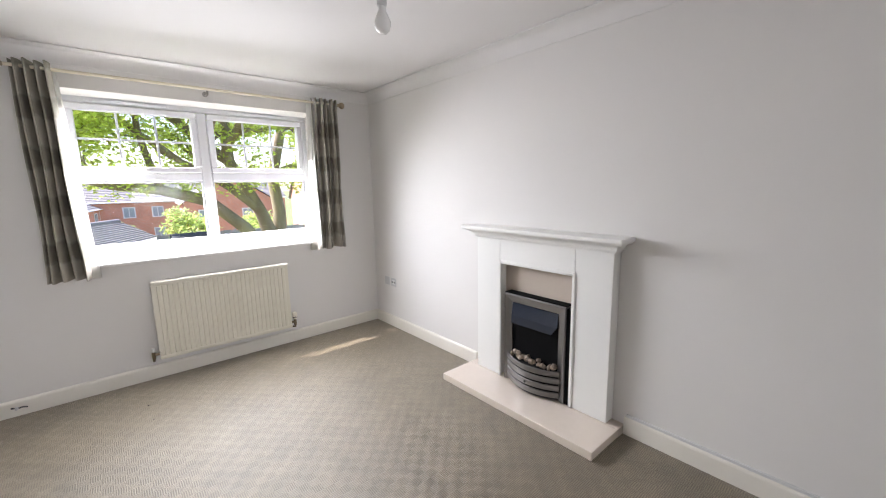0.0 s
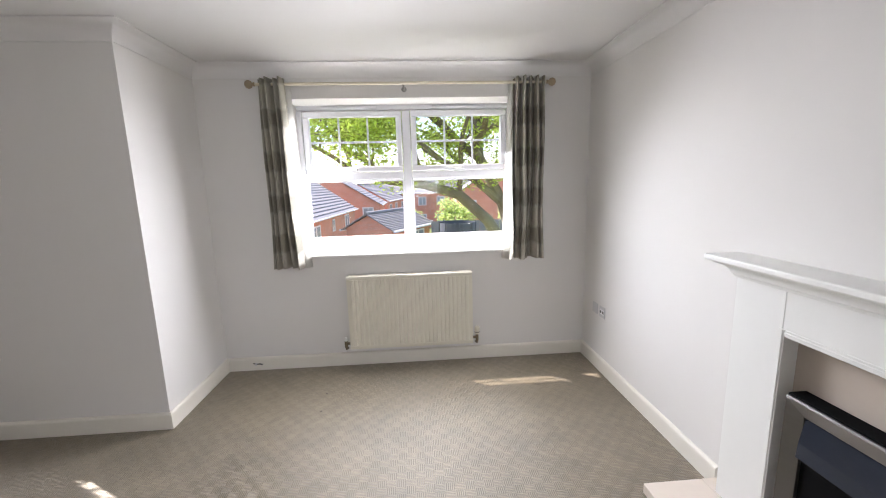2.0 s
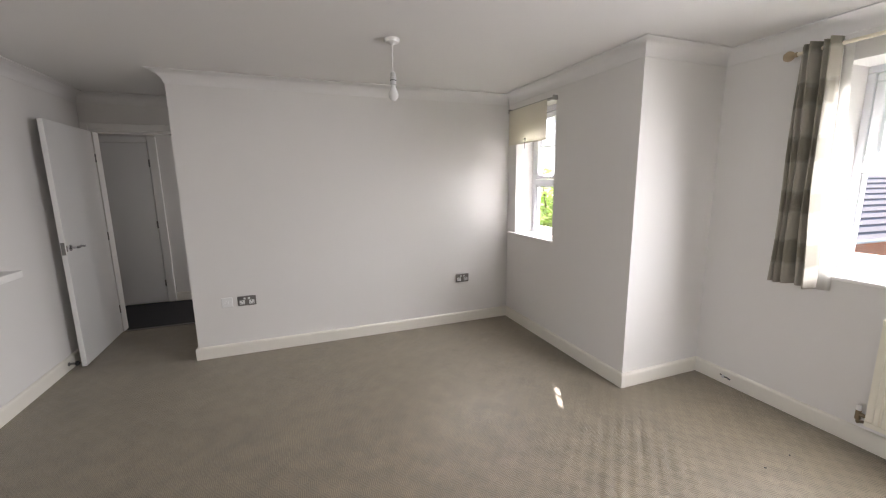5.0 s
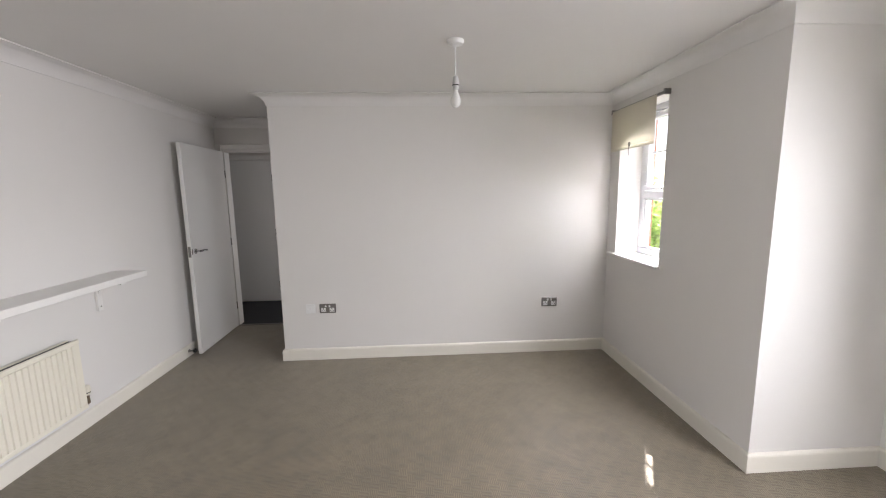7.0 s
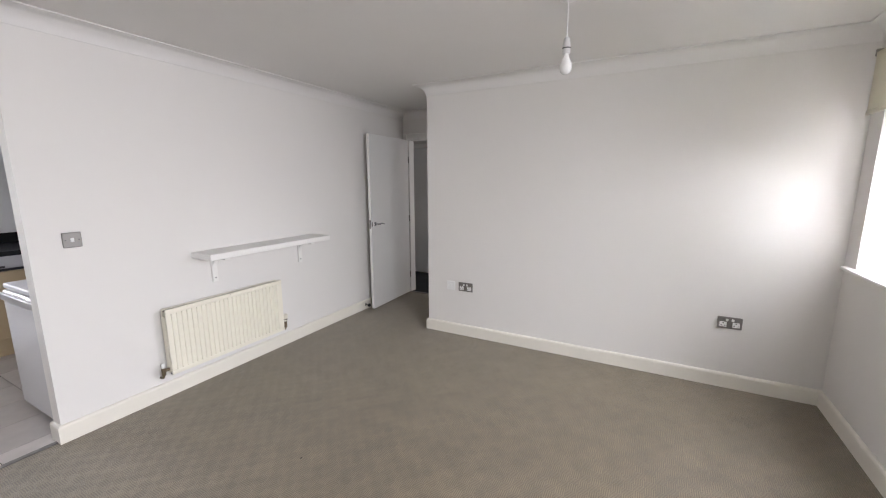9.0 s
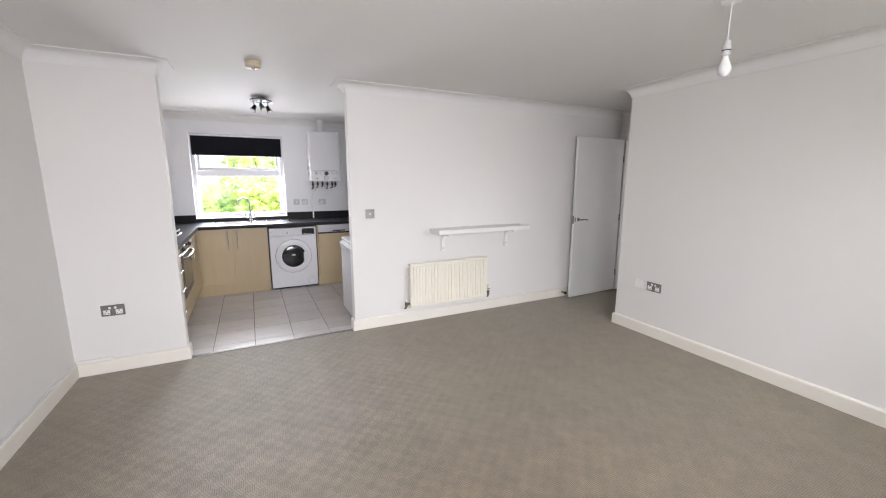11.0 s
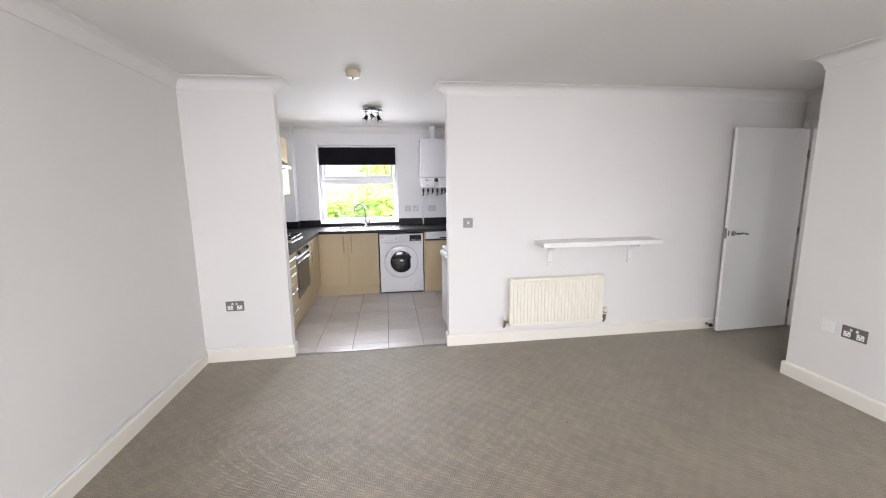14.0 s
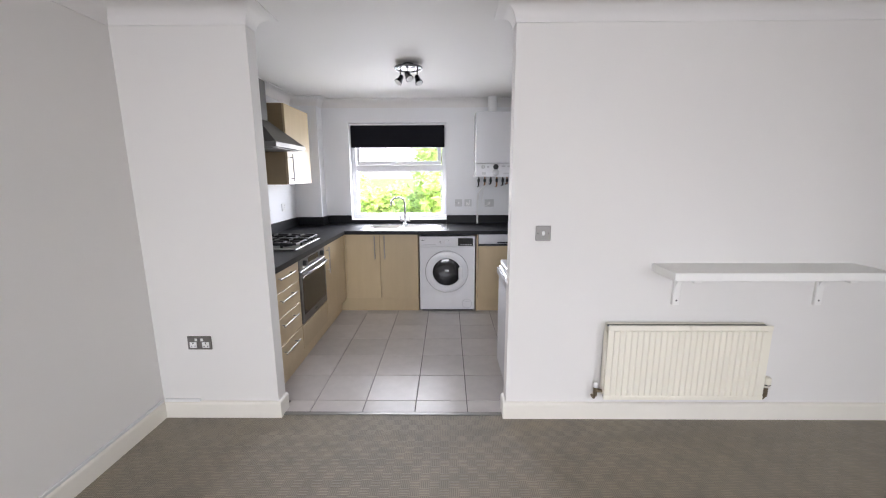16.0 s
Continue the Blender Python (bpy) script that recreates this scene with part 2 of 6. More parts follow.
def tube(points, r, bm=None, seg=10, cap=True):
    """A round bar or pipe along points; r: one radius, or one for each point."""
    bm = bm or bmesh.new()
    pts = [Vector(p) for p in points]
    rs = r if isinstance(r, (list, tuple)) else [r] * len(pts)
    rings, side = [], None
    for i, p in enumerate(pts):
        d = (pts[min(i + 1, len(pts) - 1)] - pts[max(i - 1, 0)]).normalized()
        if side is None:
            side = d.orthogonal().normalized()
        side = (side - d * side.dot(d)).normalized()
        up = d.cross(side)
        rings.append([bm.verts.new(p + (side * math.cos(a) + up * math.sin(a)) * rs[i]) for a in (2 * math.pi * k / seg for k in range(seg))])
    for a, b in zip(rings, rings[1:]):
        for k in range(seg):
            bm.faces.new((a[k], a[(k + 1) % seg], b[(k + 1) % seg], b[k]))
    if cap:
        bm.faces.new(rings[0][::-1])
        bm.faces.new(rings[-1])
    return bm


def lathe(profile, at=(0, 0, 0), bm=None, seg=20, axis=None):
    """A turned shape from (radius, height) pairs about the vertical, or about axis."""
    bm = bm or bmesh.new()
    turn = Vector((0, 0, 1)).rotation_difference(Vector(axis)).to_matrix() if axis else Matrix.Identity(3)
    rings = []
    for r, h in profile:
        rings.append([bm.verts.new(Vector(at) + turn @ Vector((r * math.cos(a), r * math.sin(a), h))) for a in (2 * math.pi * k / seg for k in range(seg))])
    for a, b in zip(rings, rings[1:]):
        for k in range(seg):
            bm.faces.new((a[k], a[(k + 1) % seg], b[(k + 1) % seg], b[k]))
    bm.faces.new(rings[0][::-1])
    bm.faces.new(rings[-1])
    return bm


def prism(outline, z0, z1, bm=None, axis="z"):
    """An outline raised between two heights along an axis."""
    bm = bm or bmesh.new()
    place = {"z": lambda u, v, w: (u, v, w), "y": lambda u, v, w: (u, w, v), "x": lambda u, v, w: (w, u, v)}[axis]
    low, high = ([bm.verts.new(place(u, v, w)) for u, v in outline] for w in (z0, z1))
    n = len(outline)
    bm.faces.new(low[::-1])
    bm.faces.new(high)
    for k in range(n):
        bm.faces.new((low[k], low[(k + 1) % n], high[(k + 1) % n], high[k]))
    return bm


def sweep(path, profile, closed=False, bm=None):
    """A moulding along a plan path, its inside to the left; profile: pairs (out from the wall, height)."""
    bm = bm or bmesh.new()
    pts = [Vector(p) for p in path]
    n = len(pts)
    rings = []
    for i, p in enumerate(pts):
        before = (p - pts[i - 1]).normalized() if closed or i else None
        after = (pts[(i + 1) % n] - p).normalized() if closed or i < n - 1 else None
        before, after = before or after, after or before
        na, nb = Vector((-before.y, before.x)), Vector((-after.y, after.x))
        mitre = (na + nb) / (1 + na.dot(nb))
        rings.append([bm.verts.new((p.x + mitre.x * o, p.y + mitre.y * o, z)) for o, z in profile])
    k = len(profile)
    for i in range(n if closed else n - 1):
        a, b = rings[i], rings[(i + 1) % n]
        for j in range(k):
            bm.faces.new((a[j], b[j], b[(j + 1) % k], a[(j + 1) % k]))
    if not closed:
        bm.faces.new(rings[0][::-1])
        bm.faces.new(rings[-1])
    return bm


def pierced(axis, at0, at1, u0, u1, z0, z1, holes=()):
    """A wall slab between at0 and at1 along an axis, with rectangular openings (u0, u1, z0, z1) right through it."""
    bm = bmesh.new()
    us = sorted({u0, u1, *(h[0] for h in holes), *(h[1] for h in holes)})
    zs = sorted({z0, z1, *(h[2] for h in holes), *(h[3] for h in holes)})
    verts = {}

    def vert(u, w, z):
        if (u, w, z) not in verts:
            verts[u, w, z] = bm.verts.new((u, w, z) if axis == "y" else (w, u, z))
        return verts[u, w, z]

    def solid(i, j):
        if not (0 <= i < len(us) - 1 and 0 <= j < len(zs) - 1):
            return False
        u, z = (us[i] + us[i + 1]) / 2, (zs[j] + zs[j + 1]) / 2
        return not any(h[0] < u < h[1] and h[2] < z < h[3] for h in holes)

    for i in range(len(us) - 1):
        for j in range(len(zs) - 1):
            if not solid(i, j):
                continue
            a, b, c, d = us[i], us[i + 1], zs[j], zs[j + 1]
            for w in (at0, at1):
                bm.faces.new([vert(a, w, c), vert(b, w, c), vert(b, w, d), vert(a, w, d)])
            for side, (p, q, r, s) in (((i - 1, j), (a, c, a, d)), ((i + 1, j), (b, c, b, d)), ((i, j - 1), (a, c, b, c)), ((i, j + 1), (a, d, b, d))):
                if not solid(*side):
                    bm.faces.new([vert(p, at0, q), vert(r, at0, s), vert(r, at1, s), vert(p, at1, q)])
    return bm

# ---- the flat: plan in metres ----
EAST, WEST, SOUTH, NORTH = 2.255, -2.39, -1.0, 3.73
NIB_X, NIB_Y = -0.71, 2.98
HIGH = 2.345
PASS_Y, DOOR_X = -0.02, -3.45
OPEN_W, OPEN_E, KIT_N = 0.125, 1.535, -1.10
KIT_W, KIT_E, KIT_S = -0.50, 2.255, -3.52
PIER_X, PIER_Y = 1.95, -3.34
WIN = (-0.07, 1.69, 0.93, 2.11)
WIN_Y, THICK = 3.99, 0.36
SIDE = (-2.235, -1.60, 0.955, 2.19)
KWIN = (0.495, 1.645, 0.955, 2.09)
HALL_W = -4.50

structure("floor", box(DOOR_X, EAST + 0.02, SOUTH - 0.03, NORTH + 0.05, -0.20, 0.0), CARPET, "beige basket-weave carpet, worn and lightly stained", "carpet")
structure("floor_kitchen", box(KIT_W - 0.05, KIT_E + 0.05, KIT_S - 0.05, SOUTH - 0.03, -0.20, -0.008), mat("grout", (0.075, 0.07, 0.066), 0.9, vary=0.15), "grey tile grout bed of the kitchen", "floor")
structure("floor_hall", box(-6.2, DOOR_X, -3.0, 0.9, -0.20, -0.002), mat("dark_hall_carpet", (0.018, 0.018, 0.021), 0.95, vary=0.2, scale=(4, 300), bump=0.4, bump_scale=500), "dark charcoal carpet of the hall", "carpet")
structure("ceiling", prism([(-6.2, KIT_S - 0.3), (EAST + 0.3, KIT_S - 0.3), (EAST + 0.3, NORTH + THICK), (NIB_X - 0.3, NORTH + THICK), (NIB_X - 0.3, NIB_Y + 0.3), (-6.2, NIB_Y + 0.3)], HIGH, HIGH + 0.2), CEIL, "white painted plaster ceiling", "ceiling")

structure("wall_north", pierced("y", NORTH, NORTH + THICK, NIB_X - 0.30, EAST + 0.3, -0.2, HIGH, [WIN]), PAINT, "off-white painted wall around the large window", "wall")
structure("wall_side_window", pierced("y", NIB_Y, NIB_Y + 0.30, WEST - 0.3, NIB_X - 0.30, -0.2, HIGH, [SIDE]), PAINT, "off-white painted wall around the small window", "wall")
structure("wall_bay_return", box(NIB_X - 0.30, NIB_X, NIB_Y, NORTH, -0.2, HIGH), PAINT, "off-white painted return wall of the bay", "wall")
structure("wall_west", box(WEST - 0.10, WEST, PASS_Y, NIB_Y, -0.2, HIGH), PAINT, "off-white painted plaster wall", "wall")
structure("wall_passage", box(DOOR_X, WEST - 0.10, PASS_Y, PASS_Y + 0.10, -0.2, HIGH), PAINT, "off-white painted passage wall", "wall")
structure("wall_east", box(EAST, EAST + 0.3, KIT_S - 0.3, NORTH, -0.2, HIGH), PAINT, "off-white painted wall behind the fireplace", "wall")
structure("wall_south", box(DOOR_X, OPEN_W, KIT_N, SOUTH, -0.2, HIGH), PAINT, "off-white painted wall with shelf and radiator", "wall")
structure("wall_south_east", box(OPEN_E, EAST, KIT_N, SOUTH, -0.2, HIGH), PAINT, "off-white painted wall beside the kitchen opening", "wall")
structure("wall_doorway", pierced("x", DOOR_X - 0.10, DOOR_X, KIT_N, PASS_Y + 0.10, -0.2, HIGH, [(-0.935, -0.115, -0.2, 2.02)]), PAINT, "off-white painted wall over the hall doorway", "wall")
structure("wall_kitchen_window", pierced("y", KIT_S - 0.30, KIT_S, KIT_W - 0.3, KIT_E, -0.2, HIGH, [KWIN]), KPAINT, "white painted kitchen wall around the window", "wall")
structure("wall_kitchen_west", box(KIT_W - 0.3, KIT_W, KIT_S, KIT_N, -0.2, HIGH), KPAINT, "white painted kitchen side wall", "wall")
structure("wall_kitchen_lining", box(KIT_E - 0.004, KIT_E, PIER_Y, KIT_N, -0.01, HIGH), KPAINT, "white painted kitchen wall behind the hob", "wall")
structure("wall_kitchen_pier", box(PIER_X, KIT_E, KIT_S, PIER_Y, -0.01, HIGH), KPAINT, "white boxed-in pipe pier in the kitchen corner", "wall")
structure("wall_hall_far", box(HALL_W - 0.1, HALL_W, -3.0, 0.9, -0.2, HIGH), PAINT, "white painted hall wall", "wall")
structure("wall_hall_north", pierced("y", 0.8, 0.9, HALL_W, DOOR_X - 0.10, -0.2, HIGH, [(-4.33, -3.58, 0.0, 2.02)]), PAINT, "white painted hall end wall", "wall")
structure("wall_hall_south", box(HALL_W, DOOR_X - 0.10, -3.0, -2.9, -0.2, HIGH), PAINT, "white painted hall end wall", "wall")
structure("wall_hall_near", box(DOOR_X - 0.10, DOOR_X, -2.9, KIT_N, -0.2, HIGH), PAINT, "white painted hall side wall", "wall")
structure("wall_hall_near_north", box(DOOR_X - 0.10, DOOR_X, PASS_Y + 0.10, 0.8, -0.2, HIGH), PAINT, "white painted hall side wall", "wall")

COVE = [(0.0, HIGH - 0.001), (0.0, HIGH - 0.092), (0.006, HIGH - 0.092)] + [
    (0.094 - 0.088 * math.cos(a), HIGH - 0.092 + 0.084 * math.sin(a)) for a in (math.pi / 2 * k / 7 for k in range(8))] + [(0.098, HIGH - 0.008), (0.098, HIGH - 0.001)]
LOOP = [(EAST, NORTH), (NIB_X, NORTH), (NIB_X, NIB_Y), (WEST, NIB_Y), (WEST, PASS_Y), (DOOR_X, PASS_Y), (DOOR_X, SOUTH), (OPEN_W, SOUTH), (OPEN_W, KIT_N), (KIT_W, KIT_N),
        (KIT_W, KIT_S), (PIER_X, KIT_S), (PIER_X, PIER_Y), (KIT_E - 0.004, PIER_Y), (KIT_E - 0.004, KIT_N), (OPEN_E, KIT_N), (OPEN_E, SOUTH), (EAST, SOUTH)]
structure("trim_coving", sweep(LOOP, COVE, closed=True), CEIL, "white plaster coving round the ceiling", "coving", smooth=True)

BOARD = [(0.0, 0.0), (0.0, 0.107), (0.006, 0.107), (0.012, 0.104), (0.017, 0.098), (0.019, 0.090), (0.019, 0.0)]
for path in ([(OPEN_E, KIT_N), (OPEN_E, SOUTH), (EAST, SOUTH), (EAST, 1.01)],
             [(EAST, 2.195), (EAST, NORTH), (NIB_X, NORTH), (NIB_X, NIB_Y), (WEST, NIB_Y), (WEST, PASS_Y), (DOOR_X + 0.02, PASS_Y)],
             [(DOOR_X + 0.02, SOUTH), (OPEN_W, SOUTH), (OPEN_W, KIT_N)],
             [(HALL_W, 0.8), (HALL_W, -0.685)], [(HALL_W, -1.63), (HALL_W, -2.9)]):
    structure("baseboard", sweep(path, BOARD), SKIRT, "cream-white gloss painted skirting board", "skirting")

# ---- windows ----


def bars(bm, rect, y0, y1, w, bevel=0.006):
    """A frame of four mitre-free bars round rect (u0, u1, z0, z1)."""
    a, b, c, d = rect
    box(a, b, y0, y1, c, c + w, bevel, bm)
    box(a, b, y0, y1, d - w, d, bevel, bm)
    box(a, a + w, y0, y1, c + w, d - w, bevel, bm)
    box(b - w, b, y0, y1, c + w, d - w, bevel, bm)
    return bm


def window_unit(name, rect, y, s, mullions, transom, grids, label, vents=(), F=0.058, foot=0.0):
    """A white plastic window. y: the frame's room face; s: +1 where outdoors lies towards +y."""
    x0, x1, z0, z1 = rect
    top = thing(name, label, "window")
    tagged(top, kind="structure")
    D = 0.07 * s
    bm = bars(bmesh.new(), (x0 - 0.004, x1 + 0.004, z0 - 0.004, z1 + 0.004), y, y + D, F)
    if foot:
        box(x0 + F, x1 - F, y - 0.004 * s, y + D, z0 + F - 0.006, z0 + F + foot, 0.006, bm)
    xs = [x0, *mullions, x1]
    for m in mullions:
        box(m - 0.034, m + 0.034, y + 0.001 * s, y + D, z0 + F + foot, z1 - F, 0.006, bm)
    for a, b in zip(xs, xs[1:]):
        box(a + 0.036, b - 0.036, y + 0.002 * s, y + D, transom - 0.032, transom + 0.032, 0.006, bm)
    part("window_frame", bm, UPVC, top, "white plastic window frame")
    for k, (a, b) in enumerate(zip(xs, xs[1:])):
        la = a + (F if k == 0 else 0.034)
        lb = b - (F if k == len(xs) - 2 else 0.034)
        pane = (la, lb, z0 + F + foot, transom - 0.032)
        bead = bars(bmesh.new(), pane, y + 0.012 * s, y + 0.04 * s, 0.014, 0.004)
        part("glazing_bead", bead, UPVC, top)
        g = part("pane", box(pane[0] + 0.01, pane[1] - 0.01, y + 0.030 * s, y + 0.034 * s, pane[2] + 0.01, pane[3] - 0.01), GLASS, top, "clear glass pane")
        g.visible_shadow = False
        sash = (la + 0.004, lb - 0.004, transom + 0.034, z1 - F - 0.004)
        sash_part = part("sash", bars(bmesh.new(), sash, y - 0.012 * s, y + 0.045 * s, 0.046, 0.007), UPVC, top, "white top-hung opening sash")
        inner = (sash[0] + 0.046, sash[1] - 0.046, sash[2] + 0.046, sash[3] - 0.046)
        g = part("pane", box(inner[0] - 0.006, inner[1] + 0.006, y + 0.012 * s, y + 0.016 * s, inner[2] - 0.006, inner[3] + 0.006), GLASS, sash_part)
        g.visible_shadow = False
        cols, rows = grids
        for i in range(1, cols):
            x = inner[0] + (inner[1] - inner[0]) * i / cols
            part("glazing_bar", box(x - 0.008, x + 0.008, y + 0.018 * s, y + 0.028 * s, inner[2], inner[3], 0.002), UPVC, sash_part)
        for j in range(1, rows):
            z = inner[2] + (inner[3] - inner[2]) * j / rows
            part("glazing_bar", box(inner[0], inner[1], y + 0.0175 * s, y + 0.0285 * s, z - 0.008, z + 0.008, 0.002), UPVC, sash_part)
        mx = (sash[0] + sash[1]) / 2
        hz = sash[2] + 0.02
        bm = box(mx - 0.035, mx + 0.035, y - 0.012 * s, y - 0.024 * s, hz - 0.012, hz + 0.012, 0.004)
        tube([(mx + 0.02, y - 0.028 * s, hz), (mx - 0.02, y - 0.045 * s, hz + 0.002), (mx - 0.10, y - 0.045 * s, hz + 0.010)], [0.008, 0.009, 0.006], bm, 8)
        handle = part("handle", bm, WHITEP, sash_part, "white window handle")
        part("lock", lathe([(0.008, 0), (0.008, 0.006)], (mx + 0.018, y - 0.024 * s, hz), axis=(0, -s, 0), seg=10), BLACKP, top, "dark key button")
    for a, b in vents:
        bm = box(a, b, y - 0.001 * s, y - 0.014 * s, z1 - 0.034, z1 - 0.008, 0.006)
        box(a + 0.05, b - 0.05, y - 0.014 * s, y - 0.018 * s, z1 - 0.027, z1 - 0.015, 0.002, bm)
        part("trickle_vent", bm, UPVC, top, "slim white trickle vent")
    return top


window_unit("window_1", WIN, WIN_Y, 1, [0.81], 1.542, (3, 2), "large white plastic window with gridded top sashes", [(0.13, 0.58), (1.02, 1.47)], F=0.043, foot=0.05)
window_unit("window_2", SIDE, NIB_Y + 0.20, 1, [], 1.47, (2, 2), "narrow white plastic window deep in its reveal")
window_unit("window_3", KWIN, KIT_S - 0.10, -1, [], 1.575, (3, 2), "white plastic kitchen window with one top sash")


def sill(name, x0, x1, y0, y1, z, label):
    return structure(name, box(x0, x1, y0, y1, z - 0.022, z, 0.007, seg=2), GLOSSW, label, "window sill")


sill("window_sill", WIN[0] - 0.045, WIN[1] + 0.045, NORTH - 0.026, NORTH - 0.001, WIN[2] + 0.002, "white painted board of the large window")
structure("window_sill", box(WIN[0] + 0.001, WIN[1] - 0.001, NORTH - 0.002, WIN_Y - 0.001, WIN[2] - 0.018, WIN[2] + 0.0025), GLOSSW, "white painted inner sill in the window reveal", "window sill")
sill("window_sill", SIDE[0] - 0.09, SIDE[1] + 0.03, NIB_Y - 0.04, NIB_Y - 0.001, SIDE[2] + 0.004, "white painted board of the narrow window")
structure("window_sill", box(SIDE[0] + 0.001, SIDE[1] - 0.001, NIB_Y - 0.002, NIB_Y + 0.199, SIDE[2] - 0.014, SIDE[2] + 0.0045), GLOSSW, "white painted inner sill of the narrow window", "window sill")
structure("window_sill", box(KWIN[0] + 0.001, KWIN[1] - 0.001, KIT_S - 0.099, KIT_S + 0.004, KWIN[2] - 0.014, KWIN[2] + 0.004), GLOSSW, "white kitchen window sill", "window sill")

# ---- curtains and pole ----


def curtain_material():
    """Cream cloth with rows of grey-green tree motifs."""
    m = bpy.data.materials.new("printed_curtain_cloth")
    m.use_nodes = True
    nt = m.node_tree
    N, L = nt.nodes.new, nt.links.new
    bsdf = nt.nodes["Principled BSDF"]
    uv = N("ShaderNodeUVMap")
    uv.uv_map = "cloth"
    noise_a = N("ShaderNodeTexNoise")
    noise_a.inputs["Scale"].default_value, noise_a.inputs["Detail"].default_value = 28, 5
    L(uv.outputs[0], noise_a.inputs["Vector"])
    sep = N("ShaderNodeSeparateXYZ")
    L(uv.outputs[0], sep.inputs[0])

    def op(kind, a, b=None, c=None):
        n = N("ShaderNodeMath")
        n.operation = kind
        for i, v in enumerate((a, b, c)):
            if v is None:
                continue
            if isinstance(v, (int, float)):
                n.inputs[i].default_value = v
            else:
                L(v, n.inputs[i])
        return n.outputs[0]

    row = op("DIVIDE", sep.outputs["Y"], 0.30)
    odd = op("MULTIPLY", op("FLOOR", op("MODULO", row, 2.0)), 0.5)
    u = op("SUBTRACT", op("FRACT", op("ADD", op("DIVIDE", sep.outputs["X"], 0.19), odd)), 0.5)
    v = op("SUBTRACT", op("FRACT", row), 0.5)
    d = op("ADD", op("MULTIPLY", op("MULTIPLY", u, u), 1.8), op("MULTIPLY", op("MULTIPLY", v, v), 13.0))
    d = op("ADD", d, op("MULTIPLY", op("SUBTRACT", noise_a.outputs[0], 0.5), 0.9))
    motif = N("ShaderNodeMapRange")
    motif.inputs[1].default_value, motif.inputs[2].default_value, motif.inputs[3].default_value, motif.inputs[4].default_value = 0.55, 0.95, 1.0, 0.0
    L(d, motif.inputs[0])
    mix = N("ShaderNodeMix")
    mix.data_type = "RGBA"
    L(motif.outputs[0], mix.inputs["Factor"])
    mix.inputs[6].default_value, mix.inputs[7].default_value = (0.44, 0.41, 0.352, 1), (0.285, 0.268, 0.218, 1)
    weave = N("ShaderNodeTexNoise")
    weave.inputs["Scale"].default_value = 900
    L(uv.outputs[0], weave.inputs["Vector"])
    tone = N("ShaderNodeMapRange")
    tone.inputs[3].default_value, tone.inputs[4].default_value = 0.85, 1.12
    L(weave.outputs[0], tone.inputs[0])
    fin = N("ShaderNodeVectorMath")
    fin.operation = "SCALE"
    L(mix.outputs[2], fin.inputs[0])
    L(tone.outputs[0], fin.inputs["Scale"])
    L(fin.outputs[0], bsdf.inputs["Base Color"])
    bsdf.inputs["Roughness"].default_value = 0.9
    thin = N("ShaderNodeBsdfTranslucent")
    L(fin.outputs[0], thin.inputs[0])
    blend = N("ShaderNodeMixShader")
    blend.inputs[0].default_value = 0.07
    L(bsdf.outputs[0], blend.inputs[1])
    L(thin.outputs[0], blend.inputs[2])
    L(blend.outputs[0], nt.nodes["Material Output"].inputs["Surface"])
    return m


CLOTH = curtain_material()
LINING = lit_through(mat("curtain_lining", (0.80, 0.79, 0.76), 0.9, vary=0.03, scale=(6, 300)), 0.5)
POLE_Y, POLE_Z = NORTH - 0.10, 2.19


